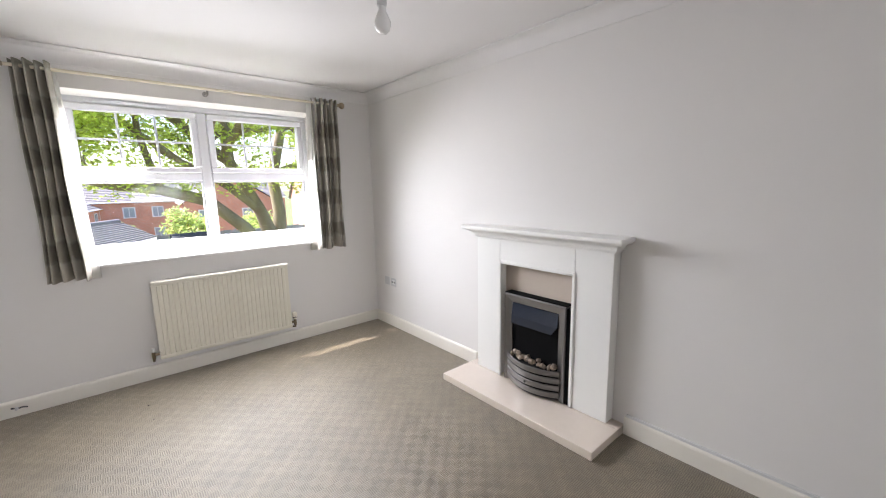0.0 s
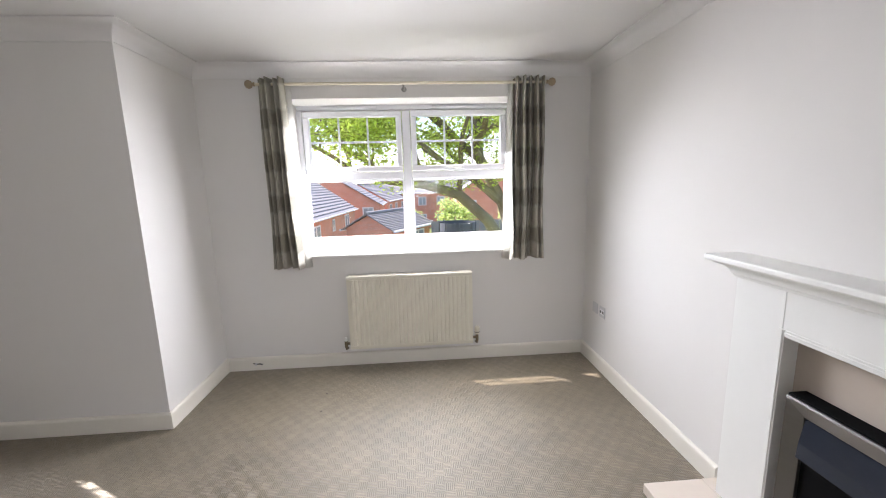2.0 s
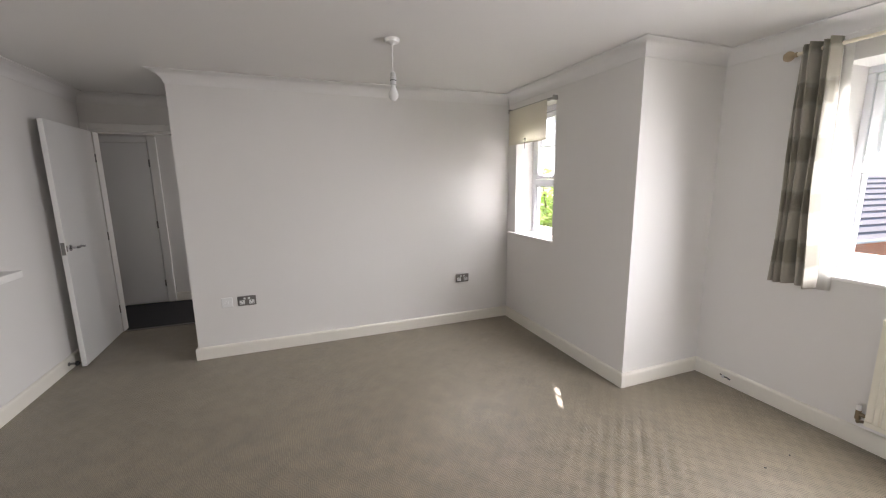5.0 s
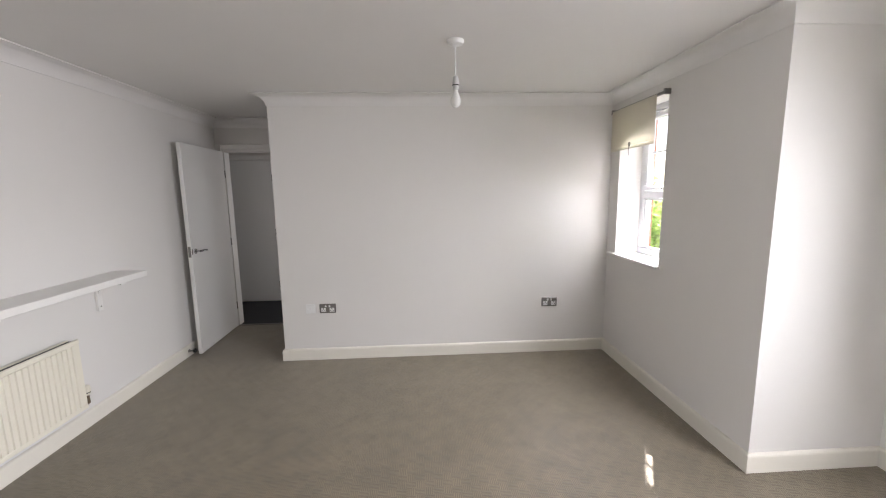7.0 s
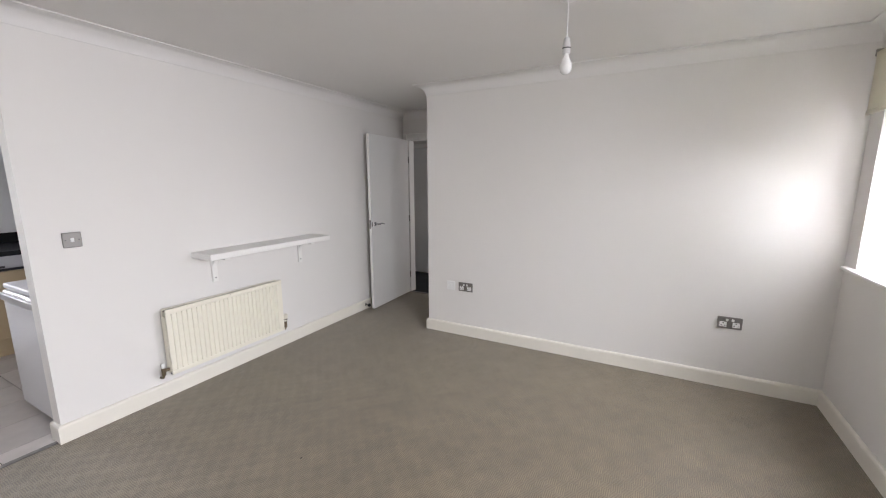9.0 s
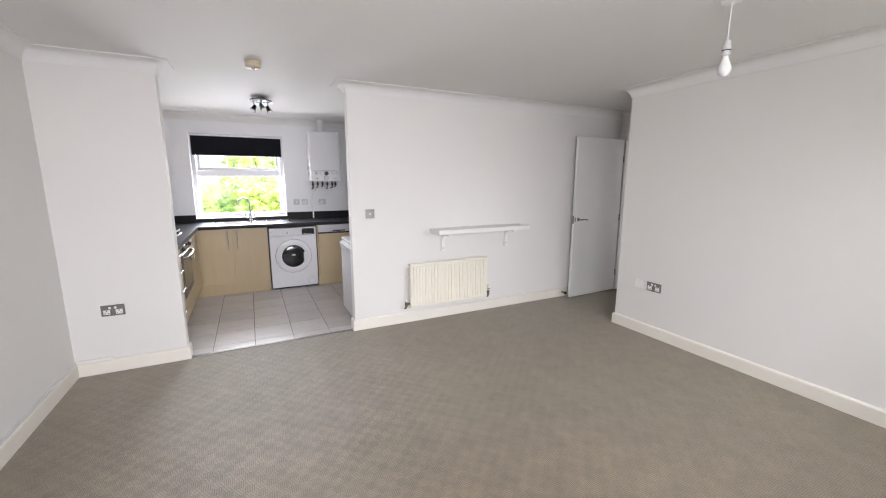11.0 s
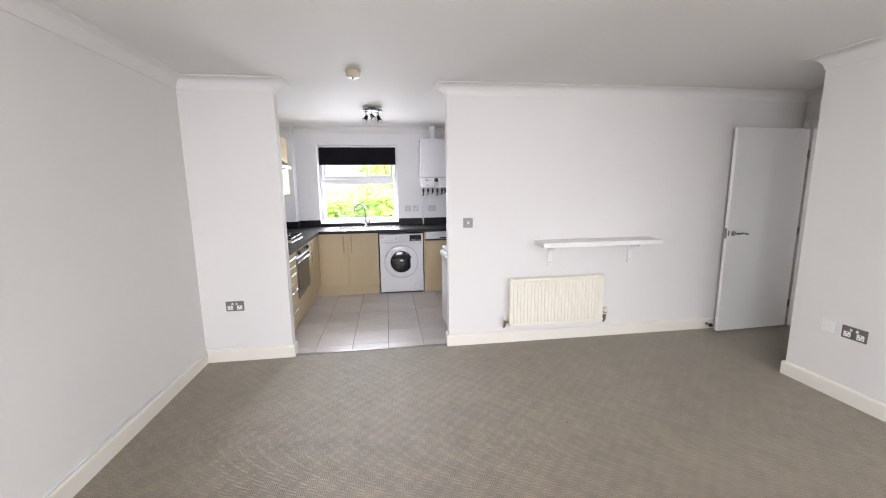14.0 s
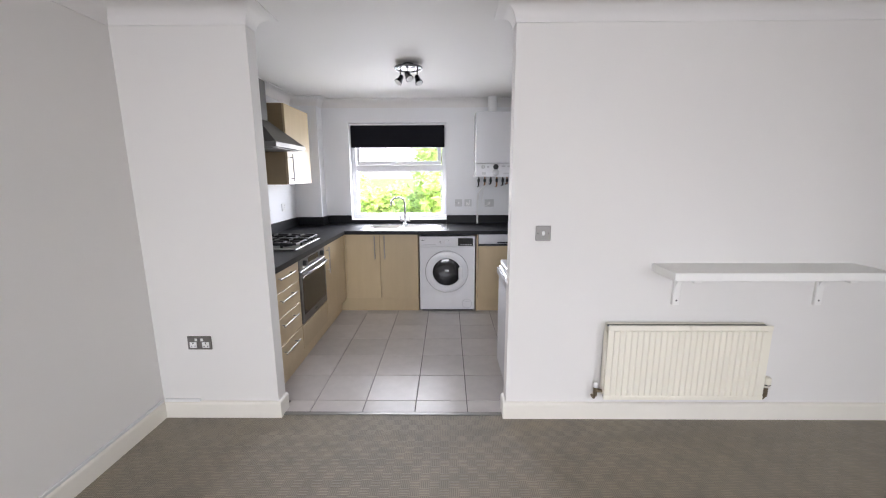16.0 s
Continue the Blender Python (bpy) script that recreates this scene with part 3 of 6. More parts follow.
def curtain(x0, x1, z0, folds, lean, seed, label):
    """A gathered eyelet curtain. lean: how far the window-side edge swings out at the hem."""
    rnd = random.Random(seed)
    top = thing("curtain", label, "curtain", "curtains at the large window")
    rows, cols = 26, folds * 14
    z1 = POLE_Z + 0.035
    phase = [rnd.uniform(-0.35, 0.35) for _ in range(folds + 2)]
    for name, material, off in (("cloth", CLOTH, 0.0), ("lining", LINING, 0.006)):
        bm = bmesh.new()
        layer = bm.loops.layers.uv.new("cloth")
        grid = []
        for r in range(rows + 1):
            f = r / rows
            z = z1 + (z0 - z1) * f
            line = []
            for c in range(cols + 1):
                u = c / cols
                k = u * folds
                w = phase[int(k)] * (1 - k % 1) + phase[int(k) + 1] * (k % 1)
                amp = 0.064 * (1 - 0.15 * f) * (0.85 + 0.3 * math.sin(3 * k + seed))
                sway = 0.010 * math.sin(2.2 * f * math.pi + 5 * u + seed)
                x = x0 + (x1 - x0) * u + lean * f * (u if lean > 0 else 1 - u) + sway * f + 0.008 * math.sin(2 * math.pi * k)
                y = POLE_Y + amp * math.sin(2 * math.pi * (k + w * f)) + off + 0.012 * f
                line.append((bm.verts.new((x, y, z + 0.006 * math.sin(9 * u + seed) * f)), (u * (x1 - x0) * 2.6 + seed, z)))
            grid.append(line)
        for r in range(rows):
            for c in range(cols):
                quad = (grid[r][c], grid[r + 1][c], grid[r + 1][c + 1], grid[r][c + 1])
                face = bm.faces.new([q[0] for q in quad])
                for loop, q in zip(face.loops, quad):
                    loop[layer].uv = q[1]
        cloth = part(name, bm, material, top, "printed cream and grey-green cloth" if off == 0 else "plain cream lining", smooth=True)
        solid = cloth.modifiers.new("thickness", "SOLIDIFY")
        solid.thickness = 0.0025
    side, sign = (x1, 1) if lean > 0 else (x0, -1)
    bm = bmesh.new()
    grid = []
    for r in range(13):
        f = r / 12
        z = z1 - 0.03 + (z0 - 0.012 - z1 + 0.03) * f
        reach = 0.032 + 0.036 * f
        edge = side + lean * f - sign * 0.012
        grid.append([bm.verts.new((edge + sign * reach * q, POLE_Y + 0.035 + 0.035 * q + 0.006 * math.sin(5 * f + 3 * q), z)) for q in (0, 0.33, 0.66, 1)])
    for a, b in zip(grid, grid[1:]):
        for q in range(3):
            bm.faces.new((a[q], b[q], b[q + 1], a[q + 1]))
    turned = part("turned_lining", bm, LINING, top, "white lining showing at the turned edge", smooth=True)
    turned.modifiers.new("thickness", "SOLIDIFY").thickness = 0.002
    for k in range(folds):
        x = x0 + (x1 - x0) * (k + 0.5) / folds
        ring = [(x + 0.010 * math.cos(0.5), POLE_Y + 0.022 * math.cos(a), POLE_Z + 0.022 * math.sin(a)) for a in (2 * math.pi * j / 14 for j in range(15))]
        part("eyelet", tube(ring, 0.004, seg=6, cap=False), STEEL, top, "steel eyelet ring")
    return top


curtain(-0.215, -0.035, 0.855, 4, 0.02, 3, "cream curtain with grey-green tree print, drawn aside")
curtain(1.615, 1.855, 0.865, 5, -0.012, 8, "cream curtain with grey-green tree print, drawn aside")

POLE_PAINT = mat("cream_pole_paint", (0.72, 0.66, 0.52), 0.4, vary=0.04, scale=(5, 60))
FINIAL = mat("brown_finial_wood", (0.36, 0.28, 0.18), 0.45, vary=0.08, scale=(8, 60))
pole = thing("curtain_pole", "slim cream curtain pole with brown ball finials", "curtain pole")
part("rod", tube([(-0.235, POLE_Y, POLE_Z), (1.865, POLE_Y, POLE_Z)], 0.0105, seg=14), POLE_PAINT, pole, smooth=True)
for x, d in ((-0.235, -1), (1.865, 1)):
    part("finial", lathe([(0.009, 0), (0.014, 0.004), (0.014, 0.012), (0.010, 0.016), (0.022, 0.026), (0.029, 0.040), (0.029, 0.050), (0.022, 0.064), (0.006, 0.072)], (x, POLE_Y, POLE_Z), axis=(d, 0, 0)), FINIAL, pole, "round brown wooden finial", smooth=True)
for x in (-0.17, 0.81, 1.75):
    bm = lathe([(0.020, 0), (0.020, 0.006), (0.007, 0.010), (0.007, 0.085)], (x, NORTH - 0.001, POLE_Z - 0.022), axis=(0, -1, 0), seg=14)
    tube([(x, POLE_Y, POLE_Z - 0.045), (x, POLE_Y, POLE_Z - 0.013)], [0.004, 0.008], bm, 8)
    part("bracket", bm, STEEL, pole, "small metal pole bracket")

# ---- radiators ----


def radiator(x0, x1, z0, z1, wall, s, pitch, label):
    """A ribbed panel radiator. s: -1 where the room lies towards -y of the wall."""
    top = thing("radiator", label, "radiator")
    back, face = wall + 0.022 * s, wall + 0.092 * s
    n = int((x1 - x0 - 0.05) / pitch)
    start = (x0 + x1) / 2 - n * pitch / 2
    outline = [(x0 + 0.002, face - 0.013 * s), (x0 + 0.002, face - 0.004 * s)]
    for k in range(n):
        c = start + pitch * (k + 0.5)
        h = pitch * 0.30
        outline += [(c - h - 0.004, face - 0.004 * s), (c - h, face + 0.003 * s), (c + h, face + 0.003 * s), (c + h + 0.004, face - 0.004 * s)]
    outline += [(x1 - 0.002, face - 0.004 * s), (x1 - 0.002, face - 0.013 * s)]
    part("panel", prism(outline, z0 + 0.030, z1 - 0.032), CREAM, top, "cream enamelled ribbed front panel")
    for name, z, h in (("bottom_rail", z0, 0.0298), ("top_rail", z1 - 0.0318, 0.0318)):
        part(name, box(x0, x1, face - 0.016 * s, face + 0.001 * s, z, z + h, 0.006, seg=2), CREAM, top, "rounded cream rail")
    part("back_panel", box(x0 + 0.006, x1 - 0.006, back, back + 0.012 * s, z0 + 0.004, z1 - 0.004, 0.003), CREAM, top)
    bm = bmesh.new()
    nf = int((x1 - x0 - 0.06) / 0.02)
    for k in range(nf):
        x = x0 + 0.03 + k * 0.02
        box(x, x + 0.0015, back + 0.012 * s, face - 0.015 * s, z0 + 0.03, z1 - 0.03, bm=bm)
    # Dark steel on the fins deepens the gap's shade through colour.
    part("convector_fins", bm, GALV, top)
    for x, d in ((x0, -1), (x1, 1)):
        part("end_cap", box(x - 0.0012, x + 0.0012, back + 0.010 * s, face - 0.015 * s, z0 + 0.03, z1 - 0.05), CREAM, top)
        mid = (back + face) / 2
        bm = tube([(x, mid, z0 + 0.04), (x + d * 0.045, mid, z0 + 0.04)], 0.011, seg=10)
        tube([(x + d * 0.038, mid, z0 + 0.062), (x + d * 0.038, mid, z0 + 0.01)], [0.012, 0.013], bm, 10)
        valve = part("valve", bm, BRASS, top, "tarnished brass valve body", smooth=True)
        part("pipe", tube([(x + d * 0.038, mid, z0 + 0.012), (x + d * 0.040, mid - 0.012 * s, z0 - 0.012), (x + d * 0.034, wall + 0.001 * s, z0 - 0.022)], 0.0085, seg=8), BRASS, top, "short tarnished tail pipe into the wall")
        if (d > 0) == (s < 0):
            part("thermostat_head", lathe([(0.014, 0), (0.020, 0.008), (0.022, 0.046), (0.020, 0.060), (0.013, 0.066)], (x + d * 0.038, mid, z0 + 0.066), seg=14), CREAM, valve, "cream thermostat head", smooth=True)
            part("slot_ring", lathe([(0.0208, 0), (0.0212, 0.006)], (x + d * 0.038, mid, z0 + 0.082), seg=14), BLACKP, valve, "black slotted ring")
        else:
            part("lockshield_cap", lathe([(0.011, 0), (0.012, 0.024), (0.009, 0.030)], (x + d * 0.038, mid, z0 + 0.062), seg=12), WHITEP, valve, "white valve cap", smooth=True)
    # Black slats added to colour the open gap as dark as its shade.
    bm = bmesh.new()
    for q in range(3):
        y = back + (0.013 + q * 0.0135) * s
        box(x0 + 0.008, x1 - 0.008, y, y + 0.011 * s, z1 - 0.016, z1 - 0.012, bm=bm)
    part("gap_shade", bm, BLACKP, top, "black slats for the shade between the panels")
    part("pipe_run", tube([(x0 + 0.03, wall + 0.010 * s, z0 - 0.022), (x1 - 0.03, wall + 0.010 * s, z0 - 0.022)], 0.006, seg=8), GALV, top, "thin grey pipe along the wall")
    part("bleed_plug", lathe([(0.008, 0), (0.008, 0.010)], ((x0 + x1) / 2, face, z1 - 0.010), axis=(0, s, 0), seg=8), CREAM, top)
    return top


radiator(0.30, 1.295, 0.165, 0.768, NORTH, -1, 0.0335, "cream ribbed panel radiator under the large window")
radiator(-1.365, -0.435, 0.175, 0.637, SOUTH, 1, 0.0335, "cream ribbed panel radiator under the wall shelf")

# ---- fireplace ----
SURROUND = mat("surround_paint", (0.80, 0.80, 0.775), 0.42, vary=0.02, scale=(2, 30), bump=0.02, bump_scale=80)
HEARTH = mat("cream_marble", (0.70, 0.615, 0.535), 0.12, vary=0.05, scale=(4, 30), coat=0.3)
BACKP = mat("beige_marble_back", (0.52, 0.45, 0.385), 0.2, vary=0.05, scale=(4, 30))
DARKGLASS = mat("dark_fire_glass", (0.012, 0.014, 0.02), 0.06, vary=0.1)
FY0, FY1, FX = 1.085, 2.115, 2.175
AY0, AY1, AZ = 1.315, 1.895, 0.90
hearth = thing("hearth", "polished cream marble hearth slab on the carpet", "hearth")
part("slab", box(1.885, FX - 0.002, 1.012, 2.195, 0.001, 0.052, 0.004, seg=2), HEARTH, hearth, "polished cream marble front slab")
part("back_slab", box(FX - 0.0015, EAST - 0.001, 1.012, 2.195, 0.001, 0.0515, 0.001), HEARTH, hearth, "cream marble slab under the surround")
fire = thing("fireplace", "white painted fire surround with moulded mantel shelf", "fireplace")
for name, a, b in (("jamb", FY0, AY0), ("jamb", AY1, FY1)):
    part(name, box(FX, EAST - 0.001, a, b, 0.053, 1.06, 0.003), SURROUND, fire, "flat white side panel")
part("frieze", box(FX - 0.0006, EAST - 0.001, AY0 + 0.0008, AY1 - 0.0008, AZ, 1.06, 0.0015), SURROUND, fire, "flat white panel over the opening")
for a, b, c, d in ((AY0 - 0.012, AY0 + 0.014, 0.054, AZ + 0.016), (AY1 - 0.014, AY1 + 0.012, 0.054, AZ + 0.016)):
    bm = box(FX - 0.006, FX - 0.0008, a, b, c, d, 0.0015)
    box(FX - 0.009, FX - 0.006, a + 0.006, b - 0.012, c, d, 0.0012, bm)
    part("moulding", bm, SURROUND, fire, "stepped white edge moulding")
bm = box(FX - 0.006, FX - 0.0008, AY0 + 0.015, AY1 - 0.015, AZ - 0.010, AZ + 0.016, 0.0015)
box(FX - 0.009, FX - 0.006, AY0 + 0.015, AY1 - 0.015, AZ - 0.004, AZ + 0.008, 0.002, bm)
part("moulding", bm, SURROUND, fire)
path = [(EAST - 0.001, FY0 + 0.001), (FX + 0.001, FY0 + 0.001), (FX + 0.001, FY1 - 0.001), (EAST - 0.001, FY1 - 0.001)]
crown_profile = [(0.0, 1.0551), (0.006, 1.055), (0.010, 1.066), (0.020, 1.072)] + [(0.020 + 0.040 * (1 - math.cos(a)), 1.074 + 0.034 * math.sin(a)) for a in (math.pi / 2 * k / 6 for k in range(7))] + [(0.066, 1.1185), (0.0, 1.1185)]
part("cornice", sweep(path, crown_profile), SURROUND, fire, "moulded white cornice", smooth=True)
part("mantel_shelf", box(FX - 0.088, EAST - 0.001, FY0 - 0.075, FY1 + 0.085, 1.119, 1.144, 0.006, seg=2), SURROUND, fire, "white mantel shelf")
part("back_panel", pierced("x", FX + 0.070, EAST - 0.002, AY0, AY1, 0.053, AZ, [(1.375, 1.795, 0.053, 0.60)]), BACKP, fire, "beige marble back panel")
part("firebox", box(EAST - 0.008, EAST - 0.003, 1.376, 1.794, 0.053, 0.60), BLACKP, fire, "black firebox back")

SOOT = mat("matt_black_metal", (0.006, 0.006, 0.0065), 0.9, vary=0.15, scale=(9, 90))
SOOT.node_tree.nodes["Principled BSDF"].inputs["Specular IOR Level"].default_value = 0.05
heater = thing("electric_fire", "inset electric fire with brushed steel frame", "electric fire")
HY0, HY1, HZ0, HZ1 = 1.36, 1.845, 0.056, 0.69
bm = bmesh.new()
w = 0.058
x_out, x_in = FX + 0.069, FX - 0.012
ring_o = [(HY0, HZ0), (HY1, HZ0), (HY1, HZ1), (HY0, HZ1)]
ring_m = [(HY0 + 0.006, HZ0), (HY1 - 0.006, HZ0), (HY1 - 0.006, HZ1 - 0.006), (HY0 + 0.006, HZ1 - 0.006)]
ring_i = [(HY0 + w, HZ0), (HY1 - w, HZ0), (HY1 - w, HZ1 - w), (HY0 + w, HZ1 - w)]
loops = []
for ring, x in ((ring_o, x_out), (ring_o, x_in + 0.006), (ring_m, x_in), (ring_i, x_in + 0.020), (ring_i, x_out)):
    loops.append([bm.verts.new((x, y, z)) for y, z in ring])
for p, q in zip(loops, loops[1:]):
    for k in (1, 2, 3):
        bm.faces.new((p[k], p[(k + 1) % 4], q[(k + 1) % 4], q[k]))
part("frame", bm, FIRESTEEL, heater, "brushed steel bevelled frame")
part("side_casing", box(FX + 0.001, FX + 0.069, HY0 - 0.028, HY0 + 0.001, HZ0, HZ1 - 0.012), SOOT, heater, "black side casing")
part("top_casing", box(FX + 0.001, FX + 0.069, HY0, HY1, HZ1, HZ1 + 0.006), SOOT, heater, "black top casing")
part("fire_back", box(FX + 0.020, FX + 0.026, HY0 + 0.05, HY1 - 0.05, HZ0, HZ1 - 0.05), SOOT, heater, "matt black fire opening")
bm = bmesh.new()
hood_rows = [(FX + 0.010, HY0 + 0.062, HY1 - 0.062, HZ1 - 0.064), (FX - 0.006, HY0 + 0.062, HY1 - 0.062, HZ1 - 0.15), (FX - 0.010, HY0 + 0.10, HY1 - 0.062, HZ1 - 0.205)]
vs = [(bm.verts.new((x, a, z)), bm.verts.new((x, b, z))) for x, a, b, z in hood_rows]
bk = [(bm.verts.new((FX + 0.018, a, z)), bm.verts.new((FX + 0.018, b, z))) for x, a, b, z in hood_rows]
for p, q in zip(vs, vs[1:]):
    bm.faces.new((p[0], p[1], q[1], q[0]))
for p, q in zip(bk, bk[1:]):
    bm.faces.new((p[1], p[0], q[0], q[1]))
for side in (0, 1):
    for i in (0, 1):
        bm.faces.new((vs[i][side], vs[i + 1][side], bk[i + 1][side], bk[i][side]))
bm.faces.new((vs[2][0], vs[2][1], bk[2][1], bk[2][0]))
part("canopy", bm, mat("blue_black_glass", (0.02, 0.026, 0.04), 0.1, vary=0.1), heater, "blue-black glass canopy")
for k in range(4):
    bm = bmesh.new()
    z = HZ0 + 0.022 + k * 0.048
    cols = 14
    lines = []
    for c in range(cols + 1):
        u = c / cols
        y = HY0 + 0.032 + (HY1 - HY0 - 0.064) * u
        bow = 0.075 * (1 - (2 * u - 1) ** 2)
        x = FX - 0.004 - bow
        lines.append([bm.verts.new(p) for p in ((x, y, z), (x - 0.006, y, z + 0.004), (x - 0.006, y, z + 0.034), (x, y, z + 0.038), (x + 0.006, y, z + 0.034), (x + 0.006, y, z + 0.004))])
    for p, q in zip(lines, lines[1:]):
        for j in range(6):
            bm.faces.new((p[j], p[(j + 1) % 6], q[(j + 1) % 6], q[j]))
    bm.faces.new(lines[0])
    bm.faces.new(lines[-1][::-1])
    part("fret_bar", bm, FIRESTEEL, heater, "bowed brushed steel fret bar", smooth=True)
bm = bmesh.new()
arc = [(FX + 0.012, HY1 - 0.04), (FX + 0.012, HY0 + 0.04)] + [(FX + 0.006 - 0.072 * (1 - (2 * u - 1) ** 2), HY0 + 0.04 + (HY1 - HY0 - 0.08) * u) for u in (k / 12 for k in range(13))]
prism(arc, HZ0 + 0.004, HZ0 + 0.192, bm)
part("ash_box", bm, BLACKP, heater, "black box behind the fret bars")
part("knob", lathe([(0.008, 0), (0.008, 0.008), (0.005, 0.010)], (FX - 0.083, 1.60, HZ0 + 0.09), axis=(-1, 0, 0), seg=12), BLACKP, heater, "small black knob")
PEBBLE = mat("pebble", (0.27, 0.21, 0.16), 0.55, vary=0.2, scale=(14, 90), random_ob=0.45)
rnd = random.Random(5)
for k in range(26):
    u = 0.06 + 0.88 * ((k * 0.618) % 1)
    y = HY0 + 0.05 + (HY1 - HY0 - 0.1) * u
    x = FX - 0.062 * (1 - (2 * u - 1) ** 2) * rnd.uniform(0.0, 1.0) + rnd.uniform(-0.004, 0.010)
    bm = bmesh.new()
    bmesh.ops.create_icosphere(bm, subdivisions=2, radius=1.0)
    r = rnd.uniform(0.013, 0.021)
    turn = Euler((rnd.uniform(0, 3), rnd.uniform(0, 3), rnd.uniform(0, 3))).to_matrix().to_4x4()
    bmesh.ops.transform(bm, matrix=Matrix.Translation((x, y, HZ0 + 0.198 + r * 0.7 + (0.014 if k % 4 == 0 else 0))) @ turn @ Matrix.Diagonal((r * 1.25, r, r * 0.78, 1)), verts=bm.verts)
    part("pebble", bm, PEBBLE, heater, smooth=True)
part("cable_grommet", tube([(FX + 0.01, HY0 - 0.035, HZ0 + 0.004), (FX - 0.01, HY0 - 0.05, HZ0 + 0.006), (FX + 0.01, HY0 - 0.055, HZ0 + 0.03)], 0.006, seg=6), WHITEP, heater, "white loop of cable")

# ---- cable trunking on the skirting ----
TRUNK = mat("grey_trunking", (0.62, 0.62, 0.62), 0.5, vary=0.05)
tagged(mesh_object("cable_trunking", box(EAST - 0.014, EAST - 0.0005, SOUTH + 0.02, 1.0, 0.106, 0.122, 0.002), TRUNK), "thin grey cable trunking along the skirting", "cable trunking")
tagged(mesh_object("cable_trunking", box(2.02, EAST - 0.016, SOUTH + 0.0005, SOUTH + 0.016, 0.106, 0.124, 0.002), WHITEP), "short white cable trunking on the skirting", "cable trunking")

# ---- sockets and switches ----


def plate(kind, centre, normal, w, h, holes, label, category, group="", face=None):
    """A wall plate. holes: 'double', 'single', 'switch', 'spur' or 'aerial' fittings on it."""
    top = thing(kind, label, category, group)
    n = Vector(normal)
    side = Vector((0, 0, 1)).cross(n)
    frame_m = Matrix((side, Vector((0, 0, 1)), n)).transposed().to_4x4()
    m = Matrix.Translation(centre) @ frame_m

    def put(name, a, b, c, d, e, f, material, bevel=0.0, label=""):
        part(name, box(a, b, c, d, e, f, bevel, m=m), material, top, label)

    put("face_plate", -w / 2, w / 2, -h / 2, h / 2, 0.0005, 0.008, face or SATIN, 0.003, "white plastic plate" if face else "satin steel plate")
    if holes == "double":
        for s in (-1, 1):
            c = s * w * 0.26
            put("socket_insert", c - 0.021, c + 0.021, -0.030, 0.006, 0.008, 0.0095, WHITEP if not face else WHITEP, 0.001, "white plug socket insert")
            for a, b, cc, dd in ((-0.003, 0.003, -0.006, 0.003), (-0.014, -0.008, -0.022, -0.017), (0.008, 0.014, -0.022, -0.017)):
                put("pin_hole", c + a, c + b, cc, dd, 0.0093, 0.0099, BLACKP)
            put("rocker", c * 0.45 - 0.008, c * 0.45 + 0.008, 0.012, 0.030, 0.008, 0.012, WHITEP, 0.002, "white rocker switch")
    elif holes == "switch":
        put("rocker", -0.008, 0.008, -0.012, 0.012, 0.008, 0.012, WHITEP, 0.002, "small white rocker")
        for s in (-1, 1):
            put("screw", s * 0.030 - 0.003, s * 0.030 + 0.003, -0.003, 0.003, 0.008, 0.0088, BLACKP)
    elif holes == "aerial":
        for s in (-1, 1):
            put("aerial_port", s * 0.018 - 0.008, s * 0.018 + 0.008, -0.010, 0.010, 0.008, 0.010, BLACKP, 0.002, "black aerial port")
        put("insert", -0.030, 0.030, -0.020, 0.020, 0.0078, 0.0085, WHITEP)
    elif holes == "single":
        put("socket_insert", -0.021, 0.021, -0.030, 0.006, 0.008, 0.0095, WHITEP, 0.001)
        for a, b, cc, dd in ((-0.003, 0.003, -0.006, 0.003), (-0.014, -0.008, -0.022, -0.017), (0.008, 0.014, -0.022, -0.017)):
            put("pin_hole", a, b, cc, dd, 0.0093, 0.0099, BLACKP)
        put("rocker", 0.012, 0.024, 0.012, 0.030, 0.008, 0.012, WHITEP, 0.002)
    elif holes == "spur":
        put("rocker", -0.010, 0.010, -0.016, 0.016, 0.008, 0.011, WHITEP, 0.002)
        put("flex_outlet", -0.030, -0.020, -0.006, 0.006, 0.008, 0.0095, WHITEP, 0.002)
    return top


plate("double_socket", (WEST, 2.443, 0.483), (1, 0, 0), 0.146, 0.086, "double", "satin steel double socket with white inserts", "socket", "steel double sockets")
plate("double_socket", (WEST, 0.389, 0.483), (1, 0, 0), 0.146, 0.086, "double", "satin steel double socket with white inserts", "socket", "steel double sockets")
plate("double_socket", (1.982, SOUTH, 0.492), (0, 1, 0), 0.146, 0.086, "double", "satin steel double socket with white inserts", "socket", "steel double sockets")
plate("fused_spur", (WEST, 0.235, 0.483), (1, 0, 0), 0.086, 0.086, "spur", "white fused spur beside a steel socket", "switch plate", face=WHITEP)
plate("blank_plate", (EAST, 3.50, 0.47), (-1, 0, 0), 0.086, 0.086, "", "pale grey blank plate on the wall", "wall plate", face=PALEGREY)
plate("aerial_socket", (EAST, 3.385, 0.468), (-1, 0, 0), 0.086, 0.086, "aerial", "pale grey aerial socket with two black ports", "socket", face=PALEGREY)
plate("light_switch", (-0.058, SOUTH, 1.157), (0, 1, 0), 0.086, 0.086, "switch", "satin steel light switch beside the kitchen opening", "light switch")

